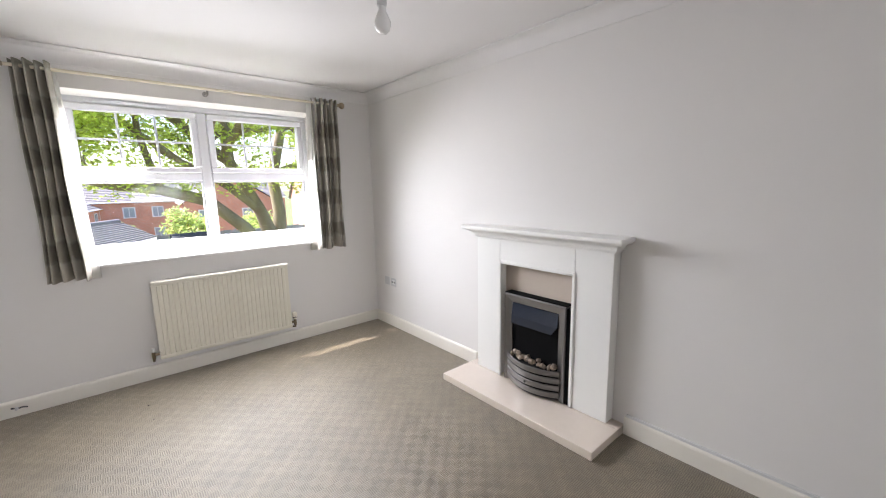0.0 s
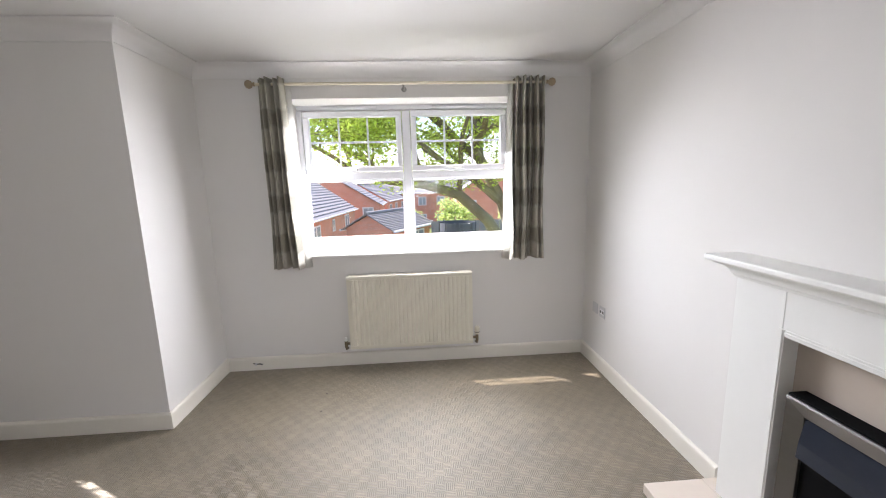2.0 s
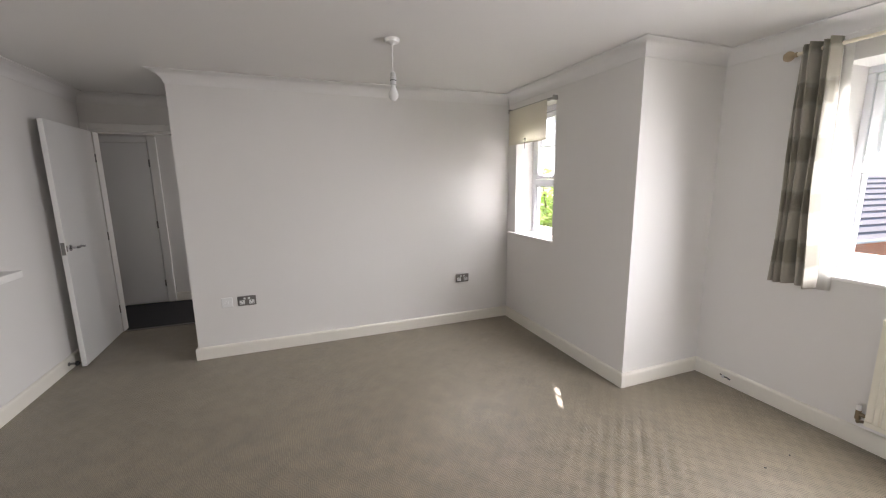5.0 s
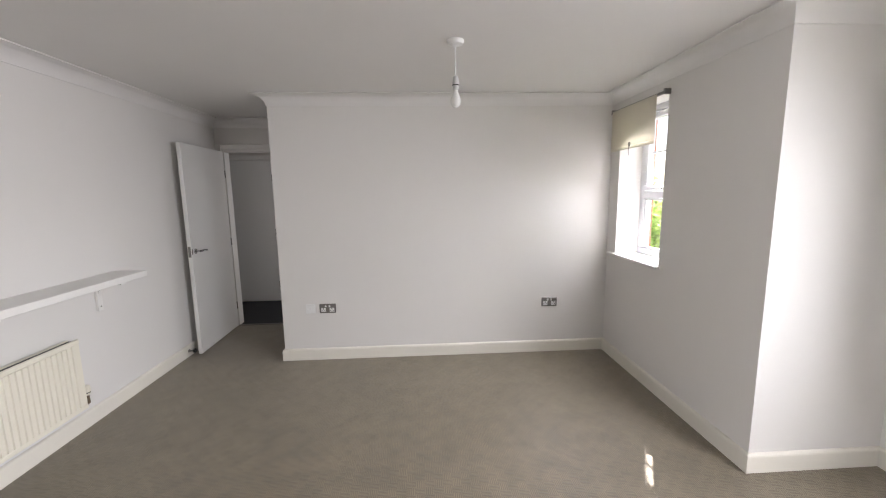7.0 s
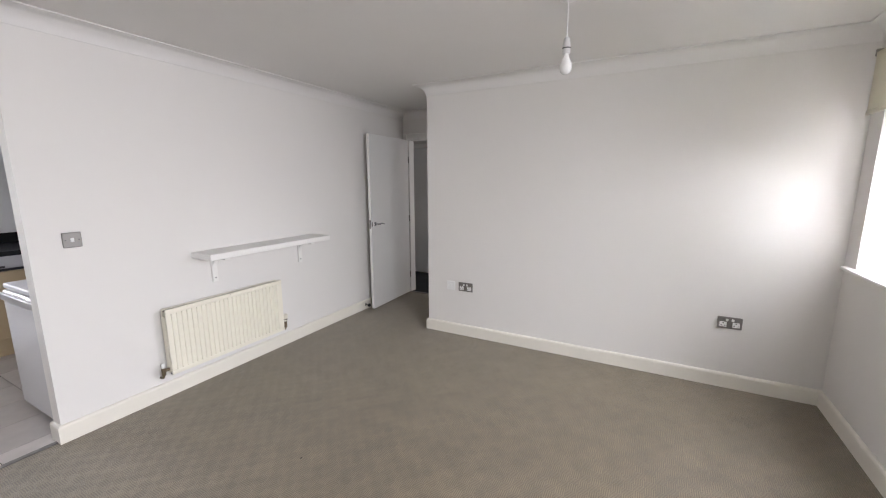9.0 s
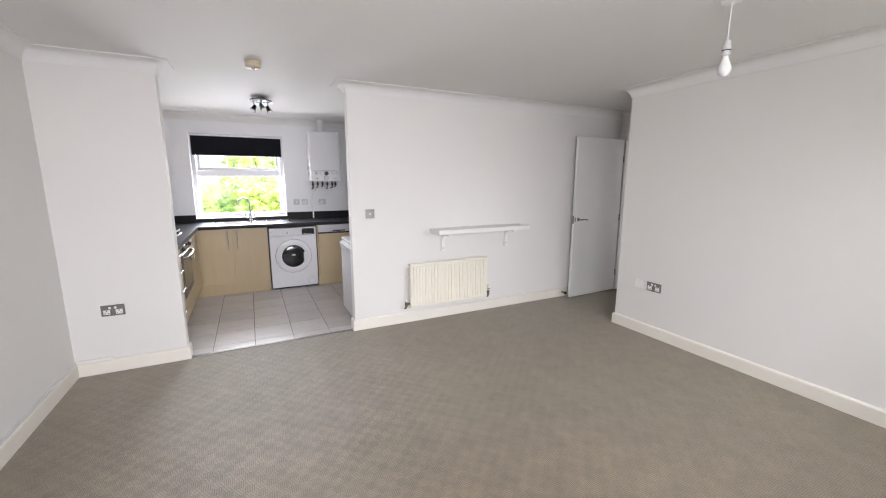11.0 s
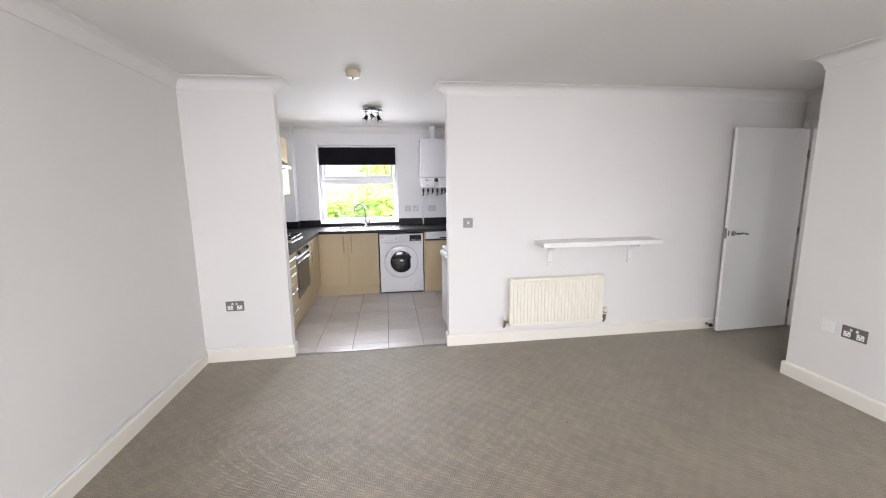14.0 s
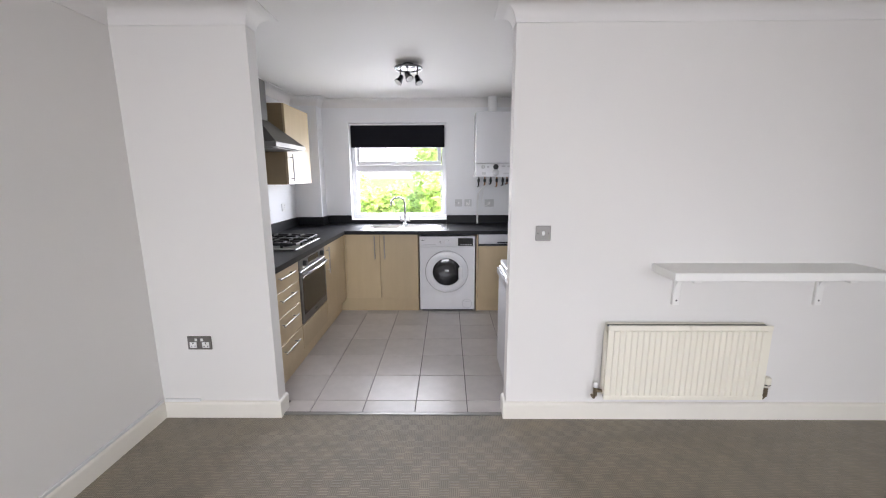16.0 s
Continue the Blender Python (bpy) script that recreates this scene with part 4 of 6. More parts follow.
# ---- shelf ----
shelf = thing("wall_shelf", "thick white shelf on two white brackets", "shelf")
part("board", box(-1.83, -0.69, SOUTH + 0.001, -0.765, 0.938, 0.982, 0.003), GLOSSW, shelf)
for x in (-0.84, -1.655):
    bm = box(x - 0.021, x + 0.021, SOUTH + 0.001, SOUTH + 0.020, 0.735, 0.937, 0.004, seg=2)
    box(x - 0.021, x + 0.021, SOUTH + 0.0205, SOUTH + 0.190, 0.915, 0.937, 0.004, bm, seg=2)
    curve = [(SOUTH + 0.0205 + 0.075 * (1 - math.sin(a)), 0.9145 - 0.085 * (1 - math.cos(a))) for a in (math.pi / 2 * k / 6 for k in range(7))]
    prism([(SOUTH + 0.0205, 0.9145)] + curve, x - 0.015, x + 0.015, bm, axis="x")
    b = part("bracket", bm, GLOSSW, shelf, "white wooden shelf bracket")
    part("screw_hole", lathe([(0.005, 0), (0.005, 0.001)], (x, SOUTH + 0.0205, 0.765), axis=(0, 1, 0), seg=10), BLACKP, b, "dark screw hole")

# ---- ceiling fittings ----
BULB = mat("opal_bulb", (0.80, 0.80, 0.78), 0.25, vary=0.02)
HOLDER = mat("grey_lampholder", (0.55, 0.55, 0.55), 0.4, vary=0.04)


def pendant(x, y):
    top = thing("pendant_light", "bare opal bulb on a short white pendant flex", "pendant light", "pendant lights")
    part("ceiling_rose", lathe([(0.046, 0), (0.048, -0.006), (0.042, -0.022), (0.016, -0.028), (0.008, -0.036)][::-1], (x, y, HIGH - 0.0005), seg=24), WHITEP, top, "white ceiling rose", smooth=True)
    part("flex", tube([(x, y, HIGH - 0.034), (x + 0.001, y, HIGH - 0.12), (x, y, HIGH - 0.20)], 0.0032, seg=8), WHITEP, top, "thin white flex")
    part("lampholder", lathe([(0.006, 0.0), (0.015, -0.006), (0.017, -0.030), (0.020, -0.032), (0.020, -0.048), (0.018, -0.050), (0.019, -0.074), (0.014, -0.076)][::-1], (x, y, HIGH - 0.188), seg=18), HOLDER, top, "grey bayonet lampholder", smooth=True)
    part("lampholder_band", lathe([(0.0185, 0.0), (0.0205, -0.003), (0.0185, -0.007)][::-1], (x, y, HIGH - 0.234), seg=18), BLACKP, top, "dark shade ring")
    part("bulb", lathe([(0.012, 0), (0.013, -0.014), (0.022, -0.034), (0.029, -0.052), (0.030, -0.066), (0.025, -0.082), (0.014, -0.093), (0.003, -0.096)][::-1], (x, y, HIGH - 0.262), seg=20), BULB, top, "unlit opal glass bulb", smooth=True)
    return top


pendant(0.979, 1.421)
pendant(-1.182, 1.468)
ALARM = mat("yellowed_plastic", (0.52, 0.45, 0.33), 0.45, vary=0.04)
alarm = thing("smoke_alarm", "round cream smoke alarm on the ceiling", "smoke alarm")
part("base", lathe([(0.058, 0), (0.060, -0.012), (0.056, -0.014)][::-1], (0.877, -0.70, HIGH - 0.0005), seg=28), ALARM, alarm, smooth=True)
part("cover", lathe([(0.053, -0.0142), (0.053, -0.042), (0.044, -0.048), (0.012, -0.049)][::-1], (0.877, -0.70, HIGH), seg=28), ALARM, alarm, smooth=True)
part("test_button", lathe([(0.011, -0.0492), (0.010, -0.060)][::-1], (0.877, -0.70, HIGH), seg=14), SATIN, alarm, "grey test button")

# ---- side window blind ----
BLIND = lit_through(mat("cream_blind_cloth", (0.72, 0.685, 0.60), 0.85, vary=0.04, scale=(5, 300), bump=0.1, bump_scale=600), 0.5)
blind = thing("roller_blind", "cream roller blind pulled a third of the way down", "blind")
BY = NIB_Y - 0.035
part("tube", tube([(-2.305, BY, 2.172), (-1.60, BY, 2.172)], 0.012, seg=14), STEEL, blind, "thin metal roller tube", smooth=True)
part("fabric", box(-2.30, -1.665, BY - 0.014, BY - 0.0125, 1.865, 2.175), BLIND, blind, "plain cream blind cloth")
part("bottom_bar", box(-2.30, -1.665, BY - 0.020, BY - 0.008, 1.838, 1.864, 0.004), BLIND, blind, "cream hem bar")
part("clear_end", tube([(-2.302, BY - 0.014, 1.844), (-1.662, BY - 0.014, 1.844)], 0.006, seg=8), GLOSSW, blind)
for x in (-2.312, -1.585):
    part("bracket", box(x - 0.008, x + 0.008, BY - 0.016, NIB_Y - 0.0005, 2.155, 2.195, 0.004), STEEL, blind, "metal end bracket")
ring = [(-1.985 + 0.013 * math.cos(a), BY - 0.024, 1.872 + 0.013 * math.sin(a)) for a in (2 * math.pi * j / 14 for j in range(15))]
part("pull_ring", tube(ring, 0.003, seg=6, cap=False), BLACKP, blind, "dark pull ring")
part("pull_cord", tube([(-1.985, BY - 0.024, 1.858), (-1.990, BY - 0.026, 1.82), (-1.983, BY - 0.026, 1.79)], 0.0025, seg=6), BLACKP, blind, "dark cord tassel")

# ---- doors ----


def lever(parent, m, label="chrome lever handle on a round rose"):
    bm = lathe([(0.025, 0), (0.025, 0.006), (0.022, 0.009), (0.010, 0.010), (0.009, 0.045)], seg=20)
    tube([(0, 0, 0.040), (0.02, 0, 0.048), (0.06, 0.004, 0.050), (0.12, -0.006, 0.048)], [0.009, 0.010, 0.009, 0.008], bm, 10)
    bmesh.ops.transform(bm, matrix=m, verts=bm.verts)
    return part("handle", bm, CHROME, parent, label, smooth=True)


HINGE, FREE = Vector((-3.415, -0.925, 0)), Vector((-2.595, -0.895, 0))
along = (FREE - HINGE).normalized()
swing = thing("door_1", "plain white flush door standing open along the wall", "door")
tagged(swing, kind="structure")
leaf_m = Matrix.Translation(HINGE) @ Matrix.Rotation(math.atan2(along.y, along.x), 4, "Z")
leaf_w = (FREE - HINGE).length
part("leaf", box(0, leaf_w, -0.018, 0.018, 0.008, 1.995, 0.003, m=leaf_m), DOORP, swing, "flat white painted door leaf")
lever(swing, leaf_m @ Matrix.Translation((leaf_w - 0.065, 0.018, 1.0)) @ Matrix.Rotation(radians(-90), 4, "X") @ Matrix.Rotation(math.pi, 4, "Z"))
part("latch_plate", box(leaf_w - 0.004, leaf_w + 0.001, -0.012, 0.012, 0.95, 1.05, m=leaf_m), SATIN, swing, "steel latch plate")
part("latch_cover", box(leaf_w - 0.022, leaf_w - 0.004, 0.0181, 0.0195, 0.975, 1.025, m=leaf_m), SATIN, swing, "small steel plate at the door edge")
for z in (0.25, 1.0, 1.75):
    part("hinge", tube([HINGE + Vector((-0.008, 0.018, z - 0.04)), HINGE + Vector((-0.008, 0.018, z + 0.04))], 0.007, seg=10), SATIN, swing, "steel butt hinge")
stop = thing("door_stop", "small black and steel door stop on the skirting", "door stop")
part("stem", lathe([(0.016, 0), (0.016, 0.006), (0.008, 0.010), (0.008, 0.050)], (-2.565, SOUTH + 0.0165, 0.055), axis=(0, 1, 0), seg=14), SATIN, stop, smooth=True)
part("buffer", lathe([(0.019, 0), (0.020, 0.012), (0.016, 0.018)], (-2.565, SOUTH + 0.066, 0.055), axis=(0, 1, 0), seg=14), BLACKP, stop, "black rubber buffer", smooth=True)
frame_bm = box(DOOR_X - 0.105, DOOR_X + 0.004, -0.937, -0.907, -0.001, 2.02, 0.002)
box(DOOR_X - 0.105, DOOR_X + 0.004, -0.143, -0.113, -0.001, 2.02, 0.002, frame_bm)
box(DOOR_X - 0.105, DOOR_X + 0.004, -0.906, -0.144, 1.992, 2.022, 0.002, frame_bm)
structure("trim_door_lining", frame_bm, GLOSSW, "white painted door lining", "door frame")
arch = box(DOOR_X + 0.0005, DOOR_X + 0.018, -0.995, -0.932, 0.0, 2.075, 0.005)
box(DOOR_X + 0.0005, DOOR_X + 0.018, -0.118, -0.055, 0.0, 2.075, 0.005, arch)
box(DOOR_X + 0.0005, DOOR_X + 0.0178, -0.931, -0.119, 2.012, 2.075, 0.005, arch)
structure("trim_architrave", arch, GLOSSW, "white moulded door architrave", "door frame")
structure("trim_threshold", box(DOOR_X - 0.015, DOOR_X + 0.025, -0.905, -0.145, -0.001, 0.006, 0.003), SATIN, "metal threshold strip at the hall carpet", "threshold")

hall_door = thing("door_2", "plain white hall door, shut", "door")
tagged(hall_door, kind="structure")
part("leaf", box(HALL_W + 0.002, HALL_W + 0.020, -1.545, -0.785, 0.008, 1.985, 0.002), DOORP, hall_door)
for z in (0.25, 1.0, 1.75):
    part("hinge", box(HALL_W + 0.021, HALL_W + 0.028, -0.792, -0.775, z - 0.045, z + 0.045, 0.002), SATIN, hall_door, "dark steel hinge")
arch = box(HALL_W + 0.001, HALL_W + 0.026, -0.780, -0.69, 0.0, 2.06, 0.005)
box(HALL_W + 0.001, HALL_W + 0.026, -1.64, -1.55, 0.0, 2.06, 0.005, arch)
box(HALL_W + 0.001, HALL_W + 0.0255, -1.549, -0.781, 1.992, 2.06, 0.005, arch)
structure("trim_architrave", arch, GLOSSW, "white hall door architrave", "door frame")

# small dark mark on the skirting by the large window, added as tube and block
skirt_mark = thing("skirting_mark", "small dark mark on the skirting, added as a bent tube", "cable")
part("cable", tube([(-0.50, NORTH - 0.020, 0.062), (-0.47, NORTH - 0.026, 0.055), (-0.445, NORTH - 0.028, 0.058), (-0.425, NORTH - 0.024, 0.050)], 0.005, seg=8), GALV, skirt_mark, smooth=True)
part("clip", box(-0.482, -0.466, NORTH - 0.036, NORTH - 0.018, 0.046, 0.066, 0.003), PALEGREY, skirt_mark, "pale block added at the mark")

# dark flecks trodden into the carpet
for k, (x, y) in enumerate(((-0.42, 0.32), (0.193, 3.047), (0.181, 3.27))):
    bm = bmesh.new()
    bmesh.ops.create_icosphere(bm, subdivisions=1, radius=1.0)
    bmesh.ops.transform(bm, matrix=Matrix.Translation((x, y, 0.0035)) @ Matrix.Rotation(1.1 * k, 4, "Z") @ Matrix.Diagonal((0.008, 0.005, 0.003, 1)), verts=bm.verts)
    tagged(mesh_object("crumb", bm, BLACKP), "tiny dark crumb lying on the carpet", "crumb", "crumbs on the carpet")

# ---- kitchen ----
MAPLE = mat("maple_laminate", (0.485, 0.38, 0.235), 0.38, vary=0.07, scale=(3, 40), stretch=(6, 6, 1), bump=0.02, bump_scale=60, random_ob=0.05)
# Darker maple: the shade on the cabinet's side is put into its colour.
SHADED_MAPLE = mat("shaded_maple_side", (0.24, 0.175, 0.10), 0.45, vary=0.07, scale=(3, 40), stretch=(6, 6, 1))
WORKTOP = mat("black_speckled_worktop", (0.008, 0.0085, 0.010), 0.42, vary=0.15, scale=(20, 420))
WORKTOP.node_tree.nodes["Principled BSDF"].inputs["Specular IOR Level"].default_value = 0.2
APPL = mat("white_enamel", (0.70, 0.70, 0.72), 0.22, vary=0.01, scale=(4, 40))
SILVERP = mat("silver_plastic", (0.45, 0.45, 0.46), 0.35, 0.6, vary=0.04)
BLACKGL = mat("black_glass", (0.006, 0.006, 0.007), 0.12, vary=0.1)
HOODSTEEL = mat("smoked_steel", (0.14, 0.135, 0.13), 0.48, 1.0, vary=0.06, scale=(4, 120), stretch=(1, 12, 1))
OVENSTEEL = mat("brushed_oven_steel", (0.20, 0.195, 0.19), 0.42, 1.0, vary=0.06, scale=(4, 120), stretch=(1, 1, 12))
IRON = mat("cast_iron", (0.008, 0.008, 0.009), 0.55, vary=0.2, scale=(30, 200), bump=0.1)
FRONT_X, FRONT_Y = 1.60, -2.92
TOP = 0.91


def bow_handle(parent, a, b, out, r=0.006):
    """A straight steel bar handle on two posts from a to b, standing off along out."""
    a, b, out = Vector(a), Vector(b), Vector(out)
    d = (b - a).normalized()
    bm = tube([a + out * 0.030, b + out * 0.030], r, seg=10)
    for p in (a + d * 0.03, b - d * 0.03):
        tube([p + out * 0.0005, p + out * 0.028], r * 0.8, bm, 8)
    return part("handle", bm, STEEL, parent, "brushed steel bar handle", smooth=True)


def unit(name, label, x0, x1, y0, y1, z0=0.15, z1=0.868):
    top = thing(name, label, "kitchen cabinet", "kitchen units")
    part("body", box(x0, x1, y0, y1, z0, z1), MAPLE, top, "pale maple carcass")
    return top


drawers = unit("drawer_unit", "pale maple drawer unit with four steel handles", FRONT_X + 0.020, 2.235, -1.628, -1.125)
edges = [0.868, 0.715, 0.545, 0.35, 0.155]
for zt, zb in zip(edges, edges[1:]):
    d = part("drawer_front", box(FRONT_X, FRONT_X + 0.0195, -1.626, -1.127, zb + 0.002, zt - 0.002, 0.002), MAPLE, drawers)
    h = zt - 0.055
    bow_handle(d, (FRONT_X, -1.50, h), (FRONT_X, -1.25, h), (-1, 0, 0))
oven_unit = unit("oven_housing", "pale maple oven housing under the hob", FRONT_X + 0.020, 2.235, -2.238, -1.632, z1=0.34)
part("infill", box(FRONT_X, FRONT_X + 0.0195, -2.236, -1.634, 0.152, 0.338, 0.002), MAPLE, oven_unit)
side_unit = unit("base_cabinet", "pale maple base cabinet with one door", FRONT_X + 0.020, 2.235, -2.86, -2.242)
d = part("door", box(FRONT_X, FRONT_X + 0.0195, -2.80, -2.244, 0.152, 0.866, 0.002), MAPLE, side_unit)
bow_handle(d, (FRONT_X, -2.30, 0.60), (FRONT_X, -2.30, 0.84), (-1, 0, 0))
part("corner_post", box(FRONT_X + 0.001, FRONT_X + 0.0195, -2.918, -2.803, 0.152, 0.866, 0.002), MAPLE, side_unit)
sink_unit = unit("sink_cabinet", "pale maple sink cabinet with two doors", 0.80, FRONT_X + 0.018, -3.50, FRONT_Y - 0.020)
for x0, x1, hx in ((1.215, 1.580, 1.265), (0.805, 1.211, 1.16)):
    d = part("door", box(x0, x1, FRONT_Y - 0.0195, FRONT_Y, 0.152, 0.866, 0.002), MAPLE, sink_unit)
    bow_handle(d, (hx, FRONT_Y, 0.60), (hx, FRONT_Y, 0.85), (0, 1, 0))
part("filler", box(1.583, FRONT_X - 0.001, FRONT_Y - 0.018, FRONT_Y - 0.004, 0.152, 0.866), MAPLE, sink_unit)
part("end_panel", box(0.155, 0.172, -3.50, FRONT_Y, 0.0, 0.868, 0.001), MAPLE, sink_unit)
for rect, lab in (((FRONT_X + 0.060, FRONT_X + 0.078, -2.93, -1.115), "maple plinth under the hob run"), ((0.80, FRONT_X + 0.078, FRONT_Y - 0.042, FRONT_Y - 0.026), "maple plinth under the sink run"), ((KIT_W + 0.001, 0.154, FRONT_Y - 0.042, FRONT_Y - 0.026), "maple plinth under the dishwasher")):
    tagged(mesh_object("plinth", box(*rect, 0.0, 0.148, 0.002), MAPLE), lab, "plinth", "kitchen plinths")

# worktop, with the two bowls of the sink cut out
BOWLS = [(1.02, 1.36, -3.33, -3.00), (0.80, 0.97, -3.33, -3.08)]
bm = pierced("y", TOP - 0.04, TOP, KIT_W + 0.002, KIT_E - 0.006, KIT_S + 0.002, -2.862, [(a, b, c, d) for a, b, c, d in BOWLS])
for v in bm.verts:
    v.co = Vector((v.co.x, v.co.z, v.co.y))
box(1.572, KIT_E - 0.006, -2.8615, KIT_N - 0.002, TOP - 0.04, TOP, 0.0, bm)
worktop = thing("worktop", "black speckled laminate worktop turning the corner", "worktop")
part("slab", bm, WORKTOP, worktop)
for rect in ((KIT_E - 0.024, KIT_E - 0.005, PIER_Y + 0.001, KIT_N - 0.003), (PIER_X - 0.018, KIT_E - 0.025, PIER_Y + 0.001, PIER_Y + 0.018), (PIER_X - 0.018, PIER_X - 0.001, KIT_S + 0.019, PIER_Y), (KWIN[1] + 0.001, PIER_X - 0.001, KIT_S + 0.001, KIT_S + 0.018), (KIT_W + 0.002, KWIN[0] - 0.001, KIT_S + 0.001, KIT_S + 0.018)):
    part("upstand", box(*rect, TOP + 0.0005, TOP + 0.10, 0.002), WORKTOP, worktop, "black worktop upstand")
part("upstand", box(KWIN[0], KWIN[1], KIT_S + 0.005, KIT_S + 0.018, TOP + 0.0005, KWIN[2] + 0.002, 0.002), WORKTOP, worktop)

# sink and tap
sink = thing("sink", "stainless steel one-and-a-half bowl sink with drainer", "sink")
bm = pierced("y", TOP + 0.0005, TOP + 0.0045, 0.47, 1.42, -3.40, -2.94, BOWLS)
for v in bm.verts:
    v.co = Vector((v.co.x, v.co.z, v.co.y))
for k in range(7):
    y = -3.32 + k * 0.045
    box(0.52, 0.77, y, y + 0.012, TOP + 0.0045, TOP + 0.0075, 0.002, bm)
part("drainer", bm, CHROME, sink, "polished steel rim and ribbed drainer")
for a, b, c, d in BOWLS:
    bm = bmesh.new()
    lo, hi = TOP - 0.15, TOP + 0.003
    i = 0.025
    top_v = [bm.verts.new(p) for p in ((a + .001, c + .001, hi), (b - .001, c + .001, hi), (b - .001, d - .001, hi), (a + .001, d - .001, hi))]
    low_v = [bm.verts.new(p) for p in ((a + i, c + i, lo), (b - i, c + i, lo), (b - i, d - i, lo), (a + i, d - i, lo))]
    for k in range(4):
        bm.faces.new((top_v[k], top_v[(k + 1) % 4], low_v[(k + 1) % 4], low_v[k]))
    bm.faces.new(low_v)
    part("bowl", bm, STEEL, sink, "deep steel bowl")
tap = thing("kitchen_tap", "chrome swan-neck mixer tap with two levers", "tap")
TX, TY = 0.985, -3.385
part("base", lathe([(0.026, 0), (0.026, 0.01), (0.018, 0.018), (0.018, 0.09), (0.012, 0.10)], (TX, TY, TOP + 0.005), seg=18), CHROME, tap, smooth=True)
neck = [(TX, TY, TOP + 0.10), (TX, TY, TOP + 0.25)] + [(TX + 0.075 * (1 - math.cos(a)), TY + 0.05 * (1 - math.cos(a)), TOP + 0.25 + 0.075 * math.sin(a)) for a in (math.pi * k / 10 for k in range(1, 10))] + [(TX + 0.15, TY + 0.10, TOP + 0.235)]
part("spout", tube(neck, 0.0105, seg=12), CHROME, tap, "tall curved spout", smooth=True)
for s in (-1, 1):
    bm = tube([(TX + s * 0.015, TY, TOP + 0.055), (TX + s * 0.062, TY, TOP + 0.055)], 0.014, seg=12)
    tube([(TX + s * 0.055, TY, TOP + 0.060), (TX + s * 0.057, TY, TOP + 0.105)], 0.006, bm, 8)
    part("lever", bm, CHROME, tap, "chrome tap lever", smooth=True)

# hob and oven
hob = thing("gas_hob", "four-burner steel gas hob with black pan supports", "hob")
HX0, HX1, HY0_, HY1_ = 1.665, 2.165, -2.345, -1.775
part("plate", box(HX0, HX1, HY0_, HY1_, TOP + 0.0005, TOP + 0.010, 0.004, seg=2), STEEL, hob, "brushed steel hob plate")
for x, y, r in ((1.80, -2.20, 0.045), (1.80, -1.94, 0.036), (2.04, -2.20, 0.036), (2.04, -1.94, 0.052)):
    b = part("burner", lathe([(r + 0.012, 0), (r + 0.010, 0.008), (r, 0.012), (r, 0.020), (r * 0.8, 0.026)], (x, y, TOP + 0.010), seg=20), IRON, hob, "black burner cap", smooth=True)
    bm = bmesh.new()
    for a in (0, math.pi / 2, math.pi, 3 * math.pi / 2):
        c, s = math.cos(a), math.sin(a)
        tube([(x + c * 0.115, y + s * 0.115, TOP + 0.0105), (x + c * 0.115, y + s * 0.115, TOP + 0.045), (x + c * 0.025, y + s * 0.025, TOP + 0.047)], 0.010, bm, 6)
    ring = [(x + 0.115 * c, y + 0.115 * s, TOP + 0.040) for c, s in ((1, 1), (-1, 1), (-1, -1), (1, -1), (1, 1))]
    tube(ring, 0.010, bm, 6, cap=False)
    part("pan_support", bm, IRON, hob, "black cast iron pan support")
for k in range(4):
    part("knob", lathe([(0.017, 0), (0.016, 0.018), (0.013, 0.022)], (1.715 + 0.0, -2.29 + k * 0.055, TOP + 0.010), seg=16), BLACKP, hob, "black control knob", smooth=True)

oven = thing("oven", "built-in steel oven with dark glass door", "oven")
OY0, OY1 = -2.236, -1.634
part("body", box(FRONT_X + 0.02, 2.15, OY0, OY1, 0.342, 0.866), DARKGAP, oven)
part("control_panel", box(FRONT_X - 0.004, FRONT_X + 0.0195, OY0, OY1, 0.775, 0.866, 0.003), OVENSTEEL, oven, "brushed steel control panel")
part("display", box(FRONT_X - 0.006, FRONT_X - 0.0042, -2.06, -1.82, 0.800, 0.845, 0.001), BLACKGL, oven, "dark clock display")
for y in (-1.73, -2.14):
    part("knob", lathe([(0.022, 0), (0.020, 0.022), (0.016, 0.026)], (FRONT_X - 0.0042, y, 0.82), axis=(-1, 0, 0), seg=18), BLACKP, oven, "black oven knob", smooth=True)
odoor = part("door", box(FRONT_X - 0.008, FRONT_X + 0.0195, OY0 + 0.001, OY1 - 0.001, 0.355, 0.770, 0.004), OVENSTEEL, oven, "brushed steel oven door")
part("glass", box(FRONT_X - 0.010, FRONT_X - 0.0082, OY0 + 0.035, OY1 - 0.035, 0.42, 0.715, 0.001), BLACKGL, odoor, "dark oven glass")
hp = [(FRONT_X - 0.008, OY1 - 0.03, 0.745), (FRONT_X - 0.045, OY1 - 0.06, 0.745), (FRONT_X - 0.055, (OY0 + OY1) / 2, 0.745), (FRONT_X - 0.045, OY0 + 0.06, 0.745), (FRONT_X - 0.008, OY0 + 0.03, 0.745)]
part("handle", tube(hp, 0.011, seg=10), CHROME, odoor, "bowed steel handle", smooth=True)
part("badge", box(FRONT_X - 0.010, FRONT_X - 0.0082, -1.96, -1.91, 0.385, 0.395), BLACKP, odoor)

